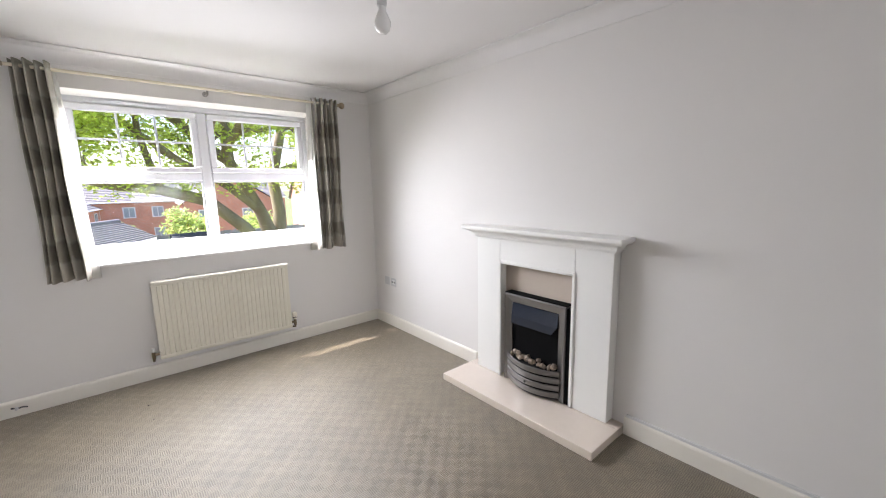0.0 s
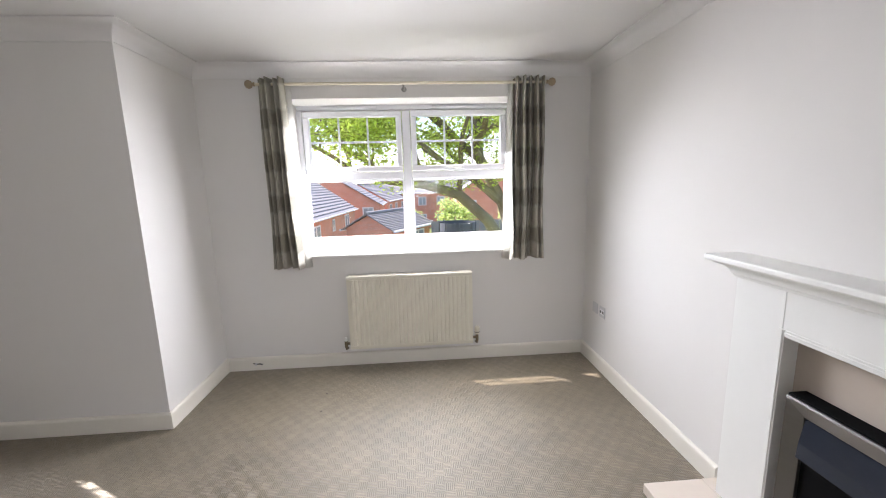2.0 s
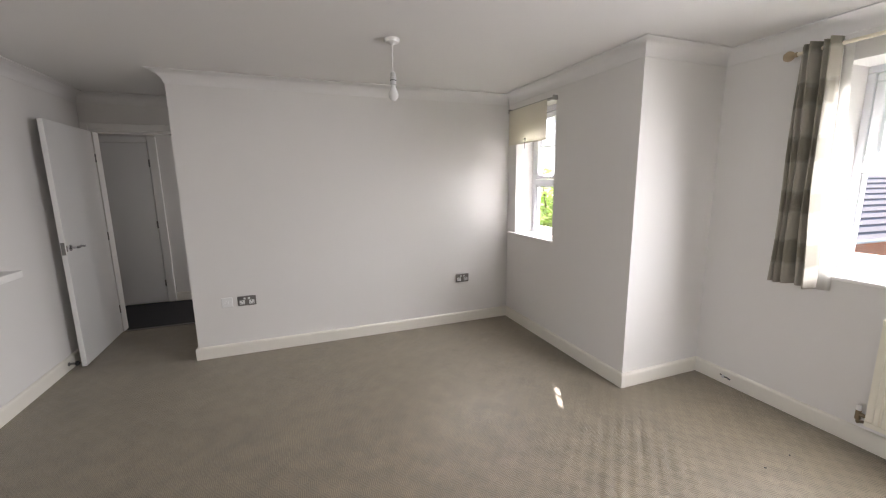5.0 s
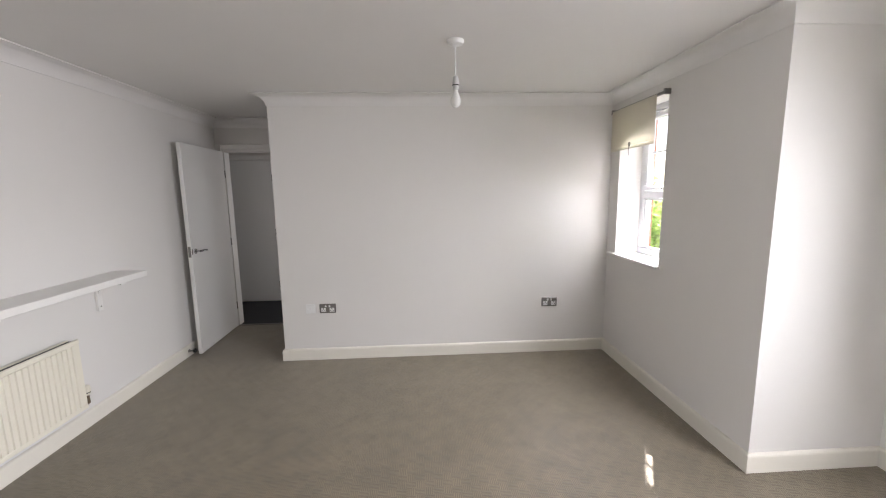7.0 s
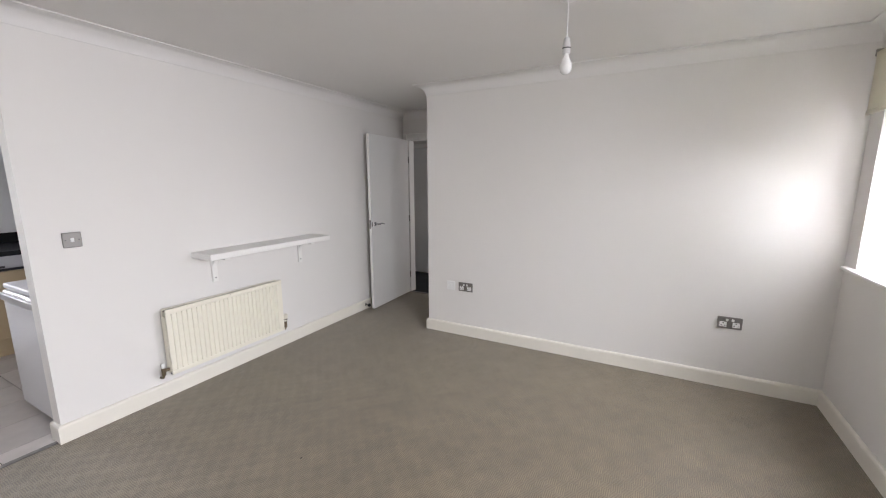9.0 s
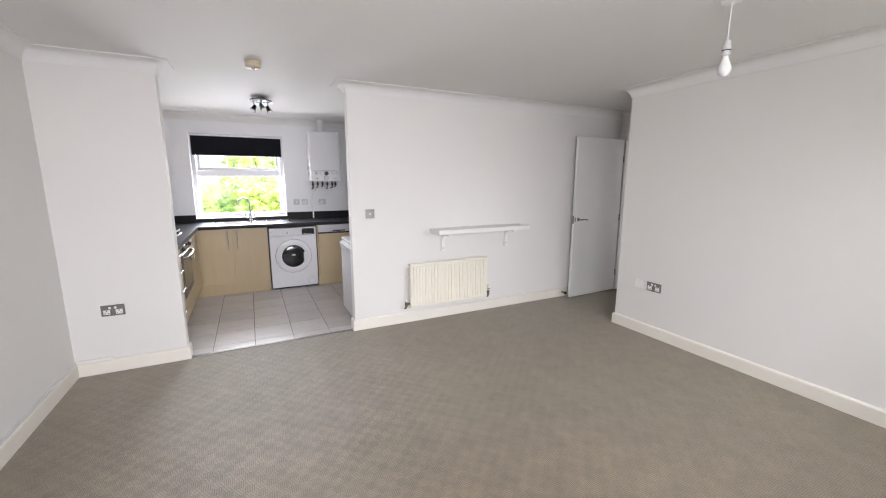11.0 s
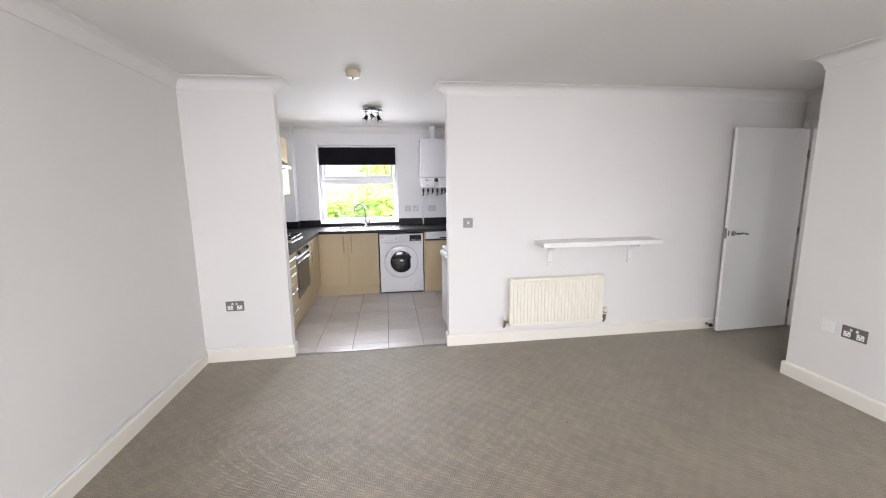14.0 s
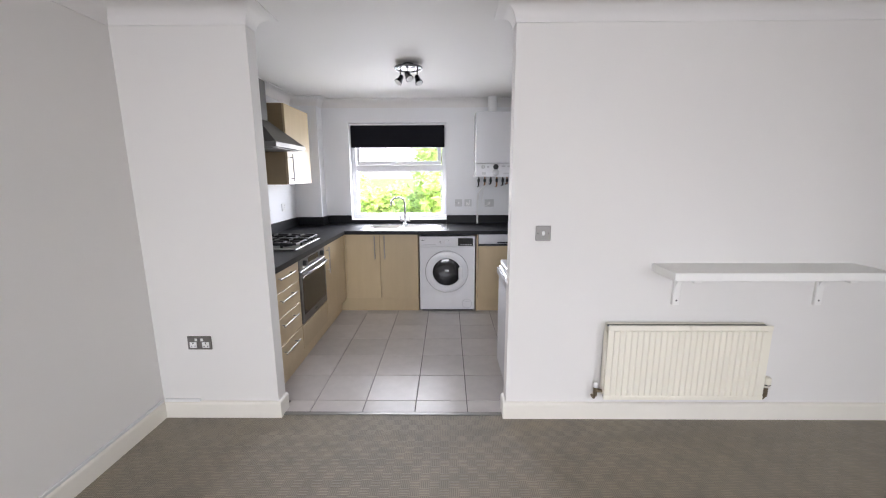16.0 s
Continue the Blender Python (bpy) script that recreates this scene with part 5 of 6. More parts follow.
# washing machine
wm = thing("washing_machine", "white front-loading washing machine under the worktop", "washing machine")
WX0, WX1, WY = 0.186, 0.786, -2.905
part("body", box(WX0, WX1, -3.46, WY - 0.012, 0.022, 0.845, 0.008, seg=2), APPL, wm)
# Black block fills the gap at the floor in place of its shade.
part("base_shadow", box(WX0 + 0.02, WX1 - 0.02, -3.44, WY - 0.04, 0.0, 0.0215), BLACKP, wm, "black block for the base and the shade under it")
part("front_panel", box(WX0 + 0.001, WX1 - 0.001, WY - 0.0118, WY, 0.030, 0.728, 0.005, seg=2), APPL, wm)
control = part("control_panel", box(WX0 + 0.001, WX1 - 0.001, WY - 0.0118, WY + 0.003, 0.732, 0.840, 0.006, seg=2), APPL, wm, "white control panel")
part("display", box(WX0 + 0.025, WX0 + 0.185, WY + 0.0032, WY + 0.005, 0.742, 0.826, 0.002), BLACKGL, control, "black display window")
for k in range(5):
    part("button", box(WX0 + 0.040 + k * 0.026, WX0 + 0.056 + k * 0.026, WY + 0.0052, WY + 0.007, 0.752, 0.758), WHITEP, control)
part("dial", lathe([(0.027, 0), (0.026, 0.016), (0.021, 0.020)], (0.490, WY + 0.0032, 0.782), axis=(0, 1, 0), seg=24), APPL, control, "white programme dial", smooth=True)
part("dispenser_drawer", box(0.575, 0.775, WY + 0.0032, WY + 0.006, 0.745, 0.825, 0.003), APPL, control, "white detergent drawer")
part("drawer_grip", box(0.61, 0.74, WY + 0.0062, WY + 0.008, 0.752, 0.757), SILVERP, control, "grey drawer grip")
for a, b, z in ((0.73, 0.762, 0.80), (0.55, 0.568, 0.785), (0.55, 0.568, 0.770)):
    part("print_mark", box(a, b, WY + 0.0062, WY + 0.0066, z, z + 0.006), BLACKP, control)
CXW, CZW = 0.492, 0.455


def ring_part(name, r0, r1, y0, y1, material, label, parent, seg=48):
    bm = bmesh.new()
    rings = []
    for r, y in ((r0, y0), (r0, y1), ((r0 + r1) / 2, y1 + 0.008), (r1, y1 - 0.004), (r1, y0)):
        rings.append([bm.verts.new((CXW + r * math.cos(a), y, CZW + r * math.sin(a))) for a in (2 * math.pi * k / seg for k in range(seg))])
    for a, b in zip(rings, rings[1:]):
        for k in range(seg):
            bm.faces.new((a[k], a[(k + 1) % seg], b[(k + 1) % seg], b[k]))
    return part(name, bm, material, parent, label, smooth=True)


ring_part("seam", 0.2255, 0.238, WY - 0.004, WY - 0.0055, BLACKP, "dark seam round the door", wm)
wdoor = ring_part("door", 0.152, 0.225, WY + 0.0005, WY + 0.020, APPL, "round white door ring", wm)
part("porthole", lathe([(0.154, 0.0), (0.152, 0.004), (0.130, 0.010), (0.070, 0.014), (0.004, 0.015)], (CXW, WY + 0.001, CZW), axis=(0, 1, 0), seg=40), BLACKGL, wdoor, "dark bowl-shaped door glass", smooth=True)
part("label_sticker", box(CXW - 0.022, CXW + 0.022, WY + 0.0165, WY + 0.0175, CZW + 0.008, CZW + 0.026), WHITEP, wdoor, "small white sticker")
part("grip", box(CXW - 0.175, CXW - 0.125, WY + 0.020, WY + 0.034, CZW - 0.075, CZW + 0.055, 0.012, seg=2), APPL, wdoor, "white moulded door grip")
part("filter_seam", lathe([(0.054, 0), (0.054, 0.0012)], (WX0 + 0.085, WY + 0.0001, 0.095), axis=(0, 1, 0), seg=24), SILVERP, wm, "grey seam round the filter cover")
part("filter_cover", lathe([(0.050, 0), (0.049, 0.002)], (WX0 + 0.085, WY + 0.0002, 0.095), axis=(0, 1, 0), seg=24), APPL, wm, "round filter cover")
part("filter_slot", box(WX0 + 0.06, WX0 + 0.10, WY + 0.0026, WY + 0.0034, 0.118, 0.122), SILVERP, wm)

# dishwasher
dish = thing("dishwasher", "maple-fronted dishwasher with silver control strip", "dishwasher")
part("body", box(-0.44, 0.152, -3.48, FRONT_Y - 0.020, 0.15, 0.864), DARKGAP, dish)
part("control_strip", box(-0.438, 0.150, FRONT_Y - 0.0195, FRONT_Y, 0.758, 0.864, 0.004), SILVERP, dish, "silver control strip")
part("grip_slot", box(-0.438, 0.150, FRONT_Y - 0.018, FRONT_Y - 0.004, 0.738, 0.757), BLACKP, dish, "black grip slot")
part("grip_recess", box(-0.22, -0.05, FRONT_Y - 0.0005, FRONT_Y + 0.002, 0.765, 0.782, 0.002), BLACKP, dish, "black grip recess")
part("dial", lathe([(0.020, 0), (0.018, 0.014)], (-0.38, FRONT_Y, 0.815), axis=(0, 1, 0), seg=18), BLACKP, dish, "black dial", smooth=True)
part("door", box(-0.438, 0.150, FRONT_Y - 0.0195, FRONT_Y, 0.152, 0.735, 0.002), MAPLE, dish, "maple door panel")

# fridge
fridge = thing("fridge", "white under-counter fridge by the opening", "fridge")
part("body", box(-0.47, 0.040, -1.705, -1.152, 0.02, 0.815, 0.006), APPL, fridge)
part("foot_base", box(-0.45, 0.02, -1.69, -1.17, 0.0, 0.0195), BLACKP, fridge, "black base")
fdoor = part("door", box(0.044, 0.092, -1.705, -1.152, 0.045, 0.812, 0.014, seg=3), APPL, fridge, "white rounded fridge door")
part("top_lid", box(-0.48, 0.082, -1.712, -1.145, 0.817, 0.852, 0.012, seg=3), APPL, fridge, "white fridge top")
part("handle", box(0.0925, 0.108, -1.690, -1.166, 0.752, 0.800, 0.006, seg=2), SILVERP, fdoor, "pale grey grip strip")

# wall cabinet and cooker hood
wc = thing("wall_cabinet", "pale maple wall cabinet beside the cooker hood", "wall cabinet")
part("body", box(1.952, KIT_E - 0.005, -3.0, -2.40, 1.405, 2.118), SHADED_MAPLE, wc, "maple carcass in a darker colour for its shaded side")
d = part("door", box(1.932, 1.9515, -2.998, -2.402, 1.407, 2.116, 0.002), MAPLE, wc)
bow_handle(d, (1.932, -2.46, 1.43), (1.932, -2.46, 1.68), (-1, 0, 0))
hood = thing("cooker_hood", "stainless steel chimney cooker hood over the hob", "cooker hood")
bm = bmesh.new()
lowv = [(1.755, -2.372), (1.755, -1.775), (KIT_E - 0.006, -1.775), (KIT_E - 0.006, -2.372)]
topv = [(1.975, -2.17), (1.975, -1.975), (KIT_E - 0.006, -1.975), (KIT_E - 0.006, -2.17)]
rings = [[bm.verts.new((x, y, z)) for x, y in ring] for ring, z in ((lowv, 1.70), (lowv, 1.735), (topv, 1.93))]
for p, q in zip(rings, rings[1:]):
    for k in range(4):
        bm.faces.new((p[k], p[(k + 1) % 4], q[(k + 1) % 4], q[k]))
bm.faces.new(rings[0][::-1])
bm.faces.new(rings[-1])
part("canopy", bm, HOODSTEEL, hood, "sloping steel canopy")
part("chimney", box(1.977, KIT_E - 0.006, -2.168, -1.977, 1.9305, HIGH - 0.10, 0.003), HOODSTEEL, hood, "square steel chimney")
part("grease_filter", box(1.80, 2.2, -2.33, -1.82, 1.694, 1.6995), HOODSTEEL, hood)

# boiler
boiler = thing("boiler", "white wall-hung gas boiler with control panel", "boiler")
BX0, BX1, BYF = -0.255, 0.170, -3.225
part("casing", box(BX0, BX1, KIT_S + 0.001, BYF, 1.615, 2.165, 0.010, seg=2), APPL, boiler, "smooth white boiler casing")
panel = part("control_panel", box(BX0 + 0.002, BX1 - 0.002, KIT_S + 0.001, BYF + 0.006, 1.462, 1.612, 0.008, seg=2), APPL, boiler, "white control panel")
for x, z, r, material, lab in ((-0.055, 1.575, 0.030, BLACKP, "dark pressure gauge"), (-0.055, 1.512, 0.036, SILVERP, "grey mode dial"), (0.085, 1.575, 0.022, SILVERP, "grey dial")):
    part("dial", lathe([(r, 0), (r * 0.95, 0.008), (r * 0.7, 0.011)], (x, BYF + 0.0062, z), axis=(0, 1, 0), seg=22), material, panel, lab, smooth=True)
for x0, x1, z0, z1 in ((0.02, 0.045, 1.565, 1.585), (-0.16, -0.12, 1.575, 1.588), (-0.22, -0.18, 1.575, 1.588), (0.055, 0.10, 1.49, 1.515), (-0.20, -0.14, 1.50, 1.508)):
    part("print_mark", box(x0, x1, BYF + 0.0062, BYF + 0.007, z0, z1), SILVERP, panel)
part("flue", lathe([(0.055, 0), (0.055, 0.03), (0.050, 0.032), (0.050, 0.178)], (-0.02, -3.38, 2.1655), seg=24), WHITEP, boiler, "white flue pipe", smooth=True)
COPPER = mat("dull_copper", (0.30, 0.17, 0.10), 0.4, 0.9, vary=0.15, scale=(20, 90))
for k, x in enumerate((0.12, 0.05, -0.02, -0.09, -0.16, -0.21)):
    z = 1.36 + 0.015 * (k % 3)
    part("pipe", tube([(x, -3.40, 1.463), (x, -3.40, z), (x, -3.515, z - 0.01)], 0.009, seg=8), COPPER if k % 2 else BLACKP, boiler, "short pipe under the boiler")
    part("valve", box(x - 0.014, x + 0.014, -3.415, -3.385, 1.405, 1.445, 0.005), BLACKP, boiler, "dark isolating valve")
part("condensate_pipe", tube([(0.02, -3.40, 1.463), (0.02, -3.41, 1.40), (0.115, -3.47, 1.27), (0.125, -3.475, 1.20), (0.125, -3.475, TOP + 0.001)], 0.011, seg=10), WHITEP, boiler, "white plastic condensate pipe", smooth=True)
part("flex", tube([(-0.02, -3.50, 1.14), (0.05, -3.505, 1.12), (0.07, -3.50, 1.18), (0.06, -3.47, 1.30), (0.04, -3.42, 1.44), (0.04, -3.40, 1.465)], 0.005, seg=8), WHITEP, boiler, "grey-white supply flex", smooth=True)
plate("kitchen_socket", (0.35, KIT_S, 1.158), (0, 1, 0), 0.086, 0.086, "switch", "pale grey switch plate above the worktop", "switch plate", face=PALEGREY)
plate("kitchen_socket", (0.235, KIT_S, 1.158), (0, 1, 0), 0.086, 0.086, "single", "pale grey single socket above the worktop", "socket", face=PALEGREY)
plate("boiler_spur", (-0.02, KIT_S, 1.155), (0, 1, 0), 0.110, 0.086, "spur", "pale grey spur box under the boiler", "switch plate", face=PALEGREY)
plate("hob_socket", (KIT_E - 0.004, -2.98, 1.15), (-1, 0, 0), 0.086, 0.086, "single", "white single socket by the wall cabinet", "socket", face=WHITEP)
plate("cooker_switch", (KIT_E - 0.004, -2.62, 1.15), (-1, 0, 0), 0.086, 0.086, "switch", "white cooker switch beside the hob", "switch plate", face=WHITEP)

# kitchen blind
NIGHT = mat("black_blind_cloth", (0.009, 0.009, 0.012), 0.9, vary=0.15, scale=(5, 300))
NIGHT.node_tree.nodes["Principled BSDF"].inputs["Specular IOR Level"].default_value = 0.1
kb = thing("roller_blind", "black roller blind a quarter drawn over the kitchen window", "blind")
part("tube", tube([(KWIN[0] + 0.015, KIT_S - 0.035, 2.065), (KWIN[1] - 0.015, KIT_S - 0.035, 2.065)], 0.018, seg=14), WHITEP, kb, smooth=True)
part("fabric", box(KWIN[0] + 0.022, KWIN[1] - 0.022, KIT_S - 0.0185, KIT_S - 0.0165, 1.825, 2.062), NIGHT, kb, "plain black blind cloth")
part("bottom_bar", box(KWIN[0] + 0.022, KWIN[1] - 0.022, KIT_S - 0.024, KIT_S - 0.012, 1.810, 1.826, 0.003), NIGHT, kb)

# spotlight cluster
spot = thing("spotlight_cluster", "round chrome ceiling light with three spots", "ceiling light")
SX, SY = 0.79, -2.07
DULL = mat("dull_chrome", (0.16, 0.16, 0.165), 0.25, 1.0, vary=0.08, scale=(10, 90))
ring = [(SX + 0.105 * math.cos(a), SY + 0.105 * math.sin(a), HIGH - 0.035) for a in (2 * math.pi * j / 32 for j in range(33))]
part("ring", tube(ring, 0.008, seg=8, cap=False), DULL, spot, "round dull chrome ring", smooth=True)
part("ceiling_cup", lathe([(0.040, 0), (0.042, -0.008), (0.036, -0.024), (0.010, -0.030)][::-1], (SX, SY, HIGH - 0.0005), seg=24), DULL, spot, smooth=True)
part("dish", lathe([(0.030, -0.031), (0.060, -0.036), (0.104, -0.034), (0.104, -0.030), (0.040, -0.026)], (SX, SY, HIGH), seg=40), DULL, spot, "dull chrome dish", smooth=True)
for k, (a, tilt) in enumerate(((1.57, (-0.5, 0.5)), (3.67, (-0.4, 0.35)), (5.76, (0.55, 0.5)))):
    x, y = SX + 0.078 * math.cos(a), SY + 0.078 * math.sin(a)
    axis = Vector((tilt[0], tilt[1], -1)).normalized()
    arm = part("arm", tube([(x, y, HIGH - 0.031), (x, y, HIGH - 0.095)], 0.006, seg=8), DULL, spot, "short chrome stem")
    p = Vector((x, y, HIGH - 0.10)) - axis * 0.025
    head = part("spot_head", lathe([(0.014, 0), (0.020, 0.012), (0.022, 0.035), (0.030, 0.060), (0.031, 0.068)], p, axis=axis, seg=18), DULL, spot, "chrome spot head", smooth=True)
    part("lamp_face", lathe([(0.027, 0.0), (0.026, 0.002)], p + axis * 0.0682, axis=axis, seg=16), BULB, head, "pale unlit lamp face")

# floor tiles
TILE = mat("grey_beige_tile", (0.50, 0.465, 0.445), 0.32, vary=0.13, scale=(3.5, 14), random_ob=0.09)
PX, PY = 0.3365, 0.3335
tile_meshes = {}
ix0 = math.floor((KIT_W - 0.357) / PX)
for i in range(ix0, 7):
    for j in range(-1, 8):
        x0, x1 = max(0.357 + i * PX, KIT_W) + 0.0025, min(0.357 + (i + 1) * PX, KIT_E) - 0.0025
        y1, y0 = min(-1.178 - j * PY, SOUTH - 0.031) - 0.0025, max(-1.178 - (j + 1) * PY, KIT_S) + 0.0025
        if x1 - x0 < 0.02 or y1 - y0 < 0.02:
            continue
        if j == -1:
            x0, x1 = max(x0, OPEN_W), min(x1, OPEN_E)
            if x1 - x0 < 0.02:
                continue
        key = (round(x1 - x0, 4), round(y1 - y0, 4))
        if key not in tile_meshes:
            bm = box(-key[0] / 2, key[0] / 2, -key[1] / 2, key[1] / 2, -0.0078, 0.0, 0.0015)
            me = bpy.data.meshes.new("tile")
            bm.to_mesh(me)
            bm.free()
            me.materials.append(TILE)
            tile_meshes[key] = me
        t = new("tile", tile_meshes[key])
        t.location = ((x0 + x1) / 2, (y0 + y1) / 2, 0.0)
        t.parent = bpy.data.objects["floor_kitchen"]
structure("trim_threshold_kitchen", box(OPEN_W + 0.001, OPEN_E - 0.001, SOUTH - 0.045, SOUTH - 0.012, -0.001, 0.005, 0.002), SATIN, "thin metal strip between carpet and tiles", "threshold")

# ---- outdoors ----
GROUND_Z = -5.6
LAWN = mat("lawn", (0.12, 0.17, 0.045), 0.95, vary=0.25, scale=(0.4, 12), bump=0.5, bump_scale=60, tint=((0.16, 0.16, 0.06), 0.15))
YARD = mat("paving", (0.42, 0.40, 0.37), 0.9, vary=0.2, scale=(0.5, 8))
structure("ground", box(-900, 900, -900, 900, GROUND_Z - 0.5, GROUND_Z), LAWN, "grassy ground far below the windows", "ground")


def brick_material(name, a, b, mortar):
    m = bpy.data.materials.new(name)
    m.use_nodes = True
    nt = m.node_tree
    bsdf = nt.nodes["Principled BSDF"]
    bsdf.inputs["Roughness"].default_value = 0.9
    tex = nt.nodes.new("ShaderNodeTexBrick")
    tex.inputs["Color1"].default_value, tex.inputs["Color2"].default_value, tex.inputs["Mortar"].default_value = (*a, 1), (*b, 1), (*mortar, 1)
    tex.inputs["Scale"].default_value, tex.inputs["Brick Width"].default_value, tex.inputs["Row Height"].default_value, tex.inputs["Mortar Size"].default_value = 1.0, 0.225, 0.075, 0.008
    coords, geo = nt.nodes.new("ShaderNodeTexCoord"), nt.nodes.new("ShaderNodeNewGeometry")
    sep, comb, add = nt.nodes.new("ShaderNodeSeparateXYZ"), nt.nodes.new("ShaderNodeCombineXYZ"), nt.nodes.new("ShaderNodeMath")
    nt.links.new(coords.outputs["Object"], sep.inputs[0])
    nt.links.new(sep.outputs["X"], add.inputs[0])
    nt.links.new(sep.outputs["Y"], add.inputs[1])
    nt.links.new(add.outputs[0], comb.inputs["X"])
    nt.links.new(sep.outputs["Z"], comb.inputs["Y"])
    nt.links.new(comb.outputs[0], tex.inputs["Vector"])
    n = nt.nodes.new("ShaderNodeTexNoise")
    n.inputs["Scale"].default_value = 0.9
    nt.links.new(coords.outputs["Object"], n.inputs["Vector"])
    tone = nt.nodes.new("ShaderNodeMapRange")
    tone.inputs[3].default_value, tone.inputs[4].default_value = 0.8, 1.2
    nt.links.new(n.outputs[0], tone.inputs[0])
    fin = nt.nodes.new("ShaderNodeVectorMath")
    fin.operation = "SCALE"
    nt.links.new(tex.outputs["Color"], fin.inputs[0])
    nt.links.new(tone.outputs[0], fin.inputs["Scale"])
    nt.links.new(fin.outputs[0], bsdf.inputs["Base Color"])
    return m


BRICK = brick_material("orange_brick", (0.66, 0.29, 0.19), (0.58, 0.24, 0.155), (0.52, 0.40, 0.33))
BRICK_OUT = brick_material("own_brick", (0.60, 0.27, 0.18), (0.52, 0.22, 0.14), (0.42, 0.34, 0.28))
ROOF = mat("grey_roof_tiles", (0.22, 0.205, 0.21), 0.85, vary=0.15, scale=(1, 12))
FENCE = mat("weathered_fence", (0.24, 0.235, 0.225), 0.9, vary=0.2, scale=(2, 30), stretch=(1, 1, 0.2))


def house(label, x0, x1, y0, y1, eave, ridge, along, windows, turn=0.0, pivot=(0, 0)):
    """A brick house with a tiled gable roof. windows: (face, centre, sill height, width, height)."""
    top = thing("house", label, "house", "brick houses")
    bm = box(x0, x1, y0, y1, GROUND_Z + 0.001, eave)
    if along == "x":
        gable = [(y0, eave), (y1, eave), ((y0 + y1) / 2, ridge)]
        for a, b in ((x0, x0 + 0.2), (x1 - 0.2, x1)):
            prism(gable, a, b, bm, axis="x")
    else:
        gable = [(x0, eave), (x1, eave), ((x0 + x1) / 2, ridge)]
        for a, b in ((y0, y0 + 0.2), (y1 - 0.2, y1)):
            prism(gable, a, b, bm, axis="y")
    part("wall", bm, BRICK, top, "orange-red brick walls")
    u0, u1, w0, w1 = (y0, y1, x0, x1) if along == "x" else (x0, x1, y0, y1)
    mid = (u0 + u1) / 2
    bm = bmesh.new()
    courses = 13
    for s in (-1, 1):
        edge = u0 if s < 0 else u1
        for k in range(courses):
            f0, f1 = k / courses, (k + 1) / courses
            ua, ub = edge + s * 0.28 * (1 - f0) + (mid - edge) * f0, edge + s * 0.28 * (1 - f1) + (mid - edge) * f1
            za, zb = eave - 0.12 + (ridge - eave + 0.2) * f0, eave - 0.12 + (ridge - eave + 0.2) * f1
            outline = [(ua, za), (ub, zb), (ub, zb + 0.03), (ua, za + 0.09)]
            prism(outline, w0 - 0.2, w1 + 0.2, bm, axis="x" if along == "x" else "y")
    tube([(w0 - 0.2, mid, ridge + 0.12), (w1 + 0.2, mid, ridge + 0.12)] if along == "x" else [(mid, w0 - 0.2, ridge + 0.12), (mid, w1 + 0.2, ridge + 0.12)], 0.12, bm, 8)
    part("roof", bm, ROOF, top, "grey interlocking tile roof")
    bm = bmesh.new()
    for s in (-1, 1):
        edge = u0 - 0.32 if s < 0 else u1 + 0.32
        pts = [(w0 - 0.2, edge, eave - 0.10), (w1 + 0.2, edge, eave - 0.10)] if along == "x" else [(edge, w0 - 0.2, eave - 0.10), (edge, w1 + 0.2, eave - 0.10)]
        tube(pts, 0.07, bm, 8)
    part("gutter", bm, UPVC, top, "white gutter")
    for face, c, z, w, h in windows:
        if face in "sn":
            y = y0 - 0.02 if face == "s" else y1 + 0.02
            fb = bars(bmesh.new(), (c - w / 2, c + w / 2, z, z + h), y - 0.03, y + 0.04, 0.11, 0.0)
            box(c - 0.03, c + 0.03, y - 0.03, y + 0.04, z + 0.07, z + h - 0.07, 0, fb)
            wdw = part("window", fb, UPVC, top, "white framed window")
            part("pane", box(c - w / 2 + 0.05, c + w / 2 - 0.05, y + 0.012, y + 0.018, z + 0.05, z + h - 0.05), FARGLASS, wdw)
        else:
            x = x0 - 0.02 if face == "w" else x1 + 0.02
            fb = bmesh.new()
            for a, b, cc, dd in ((c - w / 2, c + w / 2, z, z + 0.10), (c - w / 2, c + w / 2, z + h - 0.10, z + h), (c - w / 2, c - w / 2 + 0.11, z + 0.07, z + h - 0.07), (c + w / 2 - 0.11, c + w / 2, z + 0.07, z + h - 0.07), (c - 0.05, c + 0.05, z + 0.07, z + h - 0.07)):
                box(x - 0.04, x + 0.03, a, b, cc, dd, 0, fb)
            wdw = part("window", fb, UPVC, top, "white framed window")
            part("pane", box(x - 0.006, x + 0.006, c - w / 2 + 0.05, c + w / 2 - 0.05, z + 0.05, z + h - 0.05), FARGLASS, wdw)
    if turn:
        top.matrix_world = Matrix.Translation((*pivot, 0)) @ Matrix.Rotation(radians(turn), 4, "Z") @ Matrix.Translation((-pivot[0], -pivot[1], 0))
    return top


FARGLASS = mat("far_window_glass", (0.34, 0.38, 0.42), 0.08, vary=0.2, scale=(0.5, 3))
house("long brick house with a grey tiled roof below the window", -14.5, -6.6, 14.0, 41.0, -0.8, 1.9, "y", [("e", 25.0, -2.75, 1.0, 1.3), ("e", 28.5, -2.75, 1.9, 1.45), ("e", 33.0, -2.2, 0.7, 1.0), ("e", 37.5, -2.6, 1.5, 1.45), ("e", 30.0, -5.3, 1.4, 1.3), ("e", 36.5, -5.2, 1.6, 1.4)], -4, (-6.6, 23))
house("tall brick gable house behind the nearer roofs", -13.0, -3.0, 43.5, 50.0, -0.6, 2.4, "y", [("s", -4.3, -2.2, 1.2, 1.3)], 0, (-2, 37))
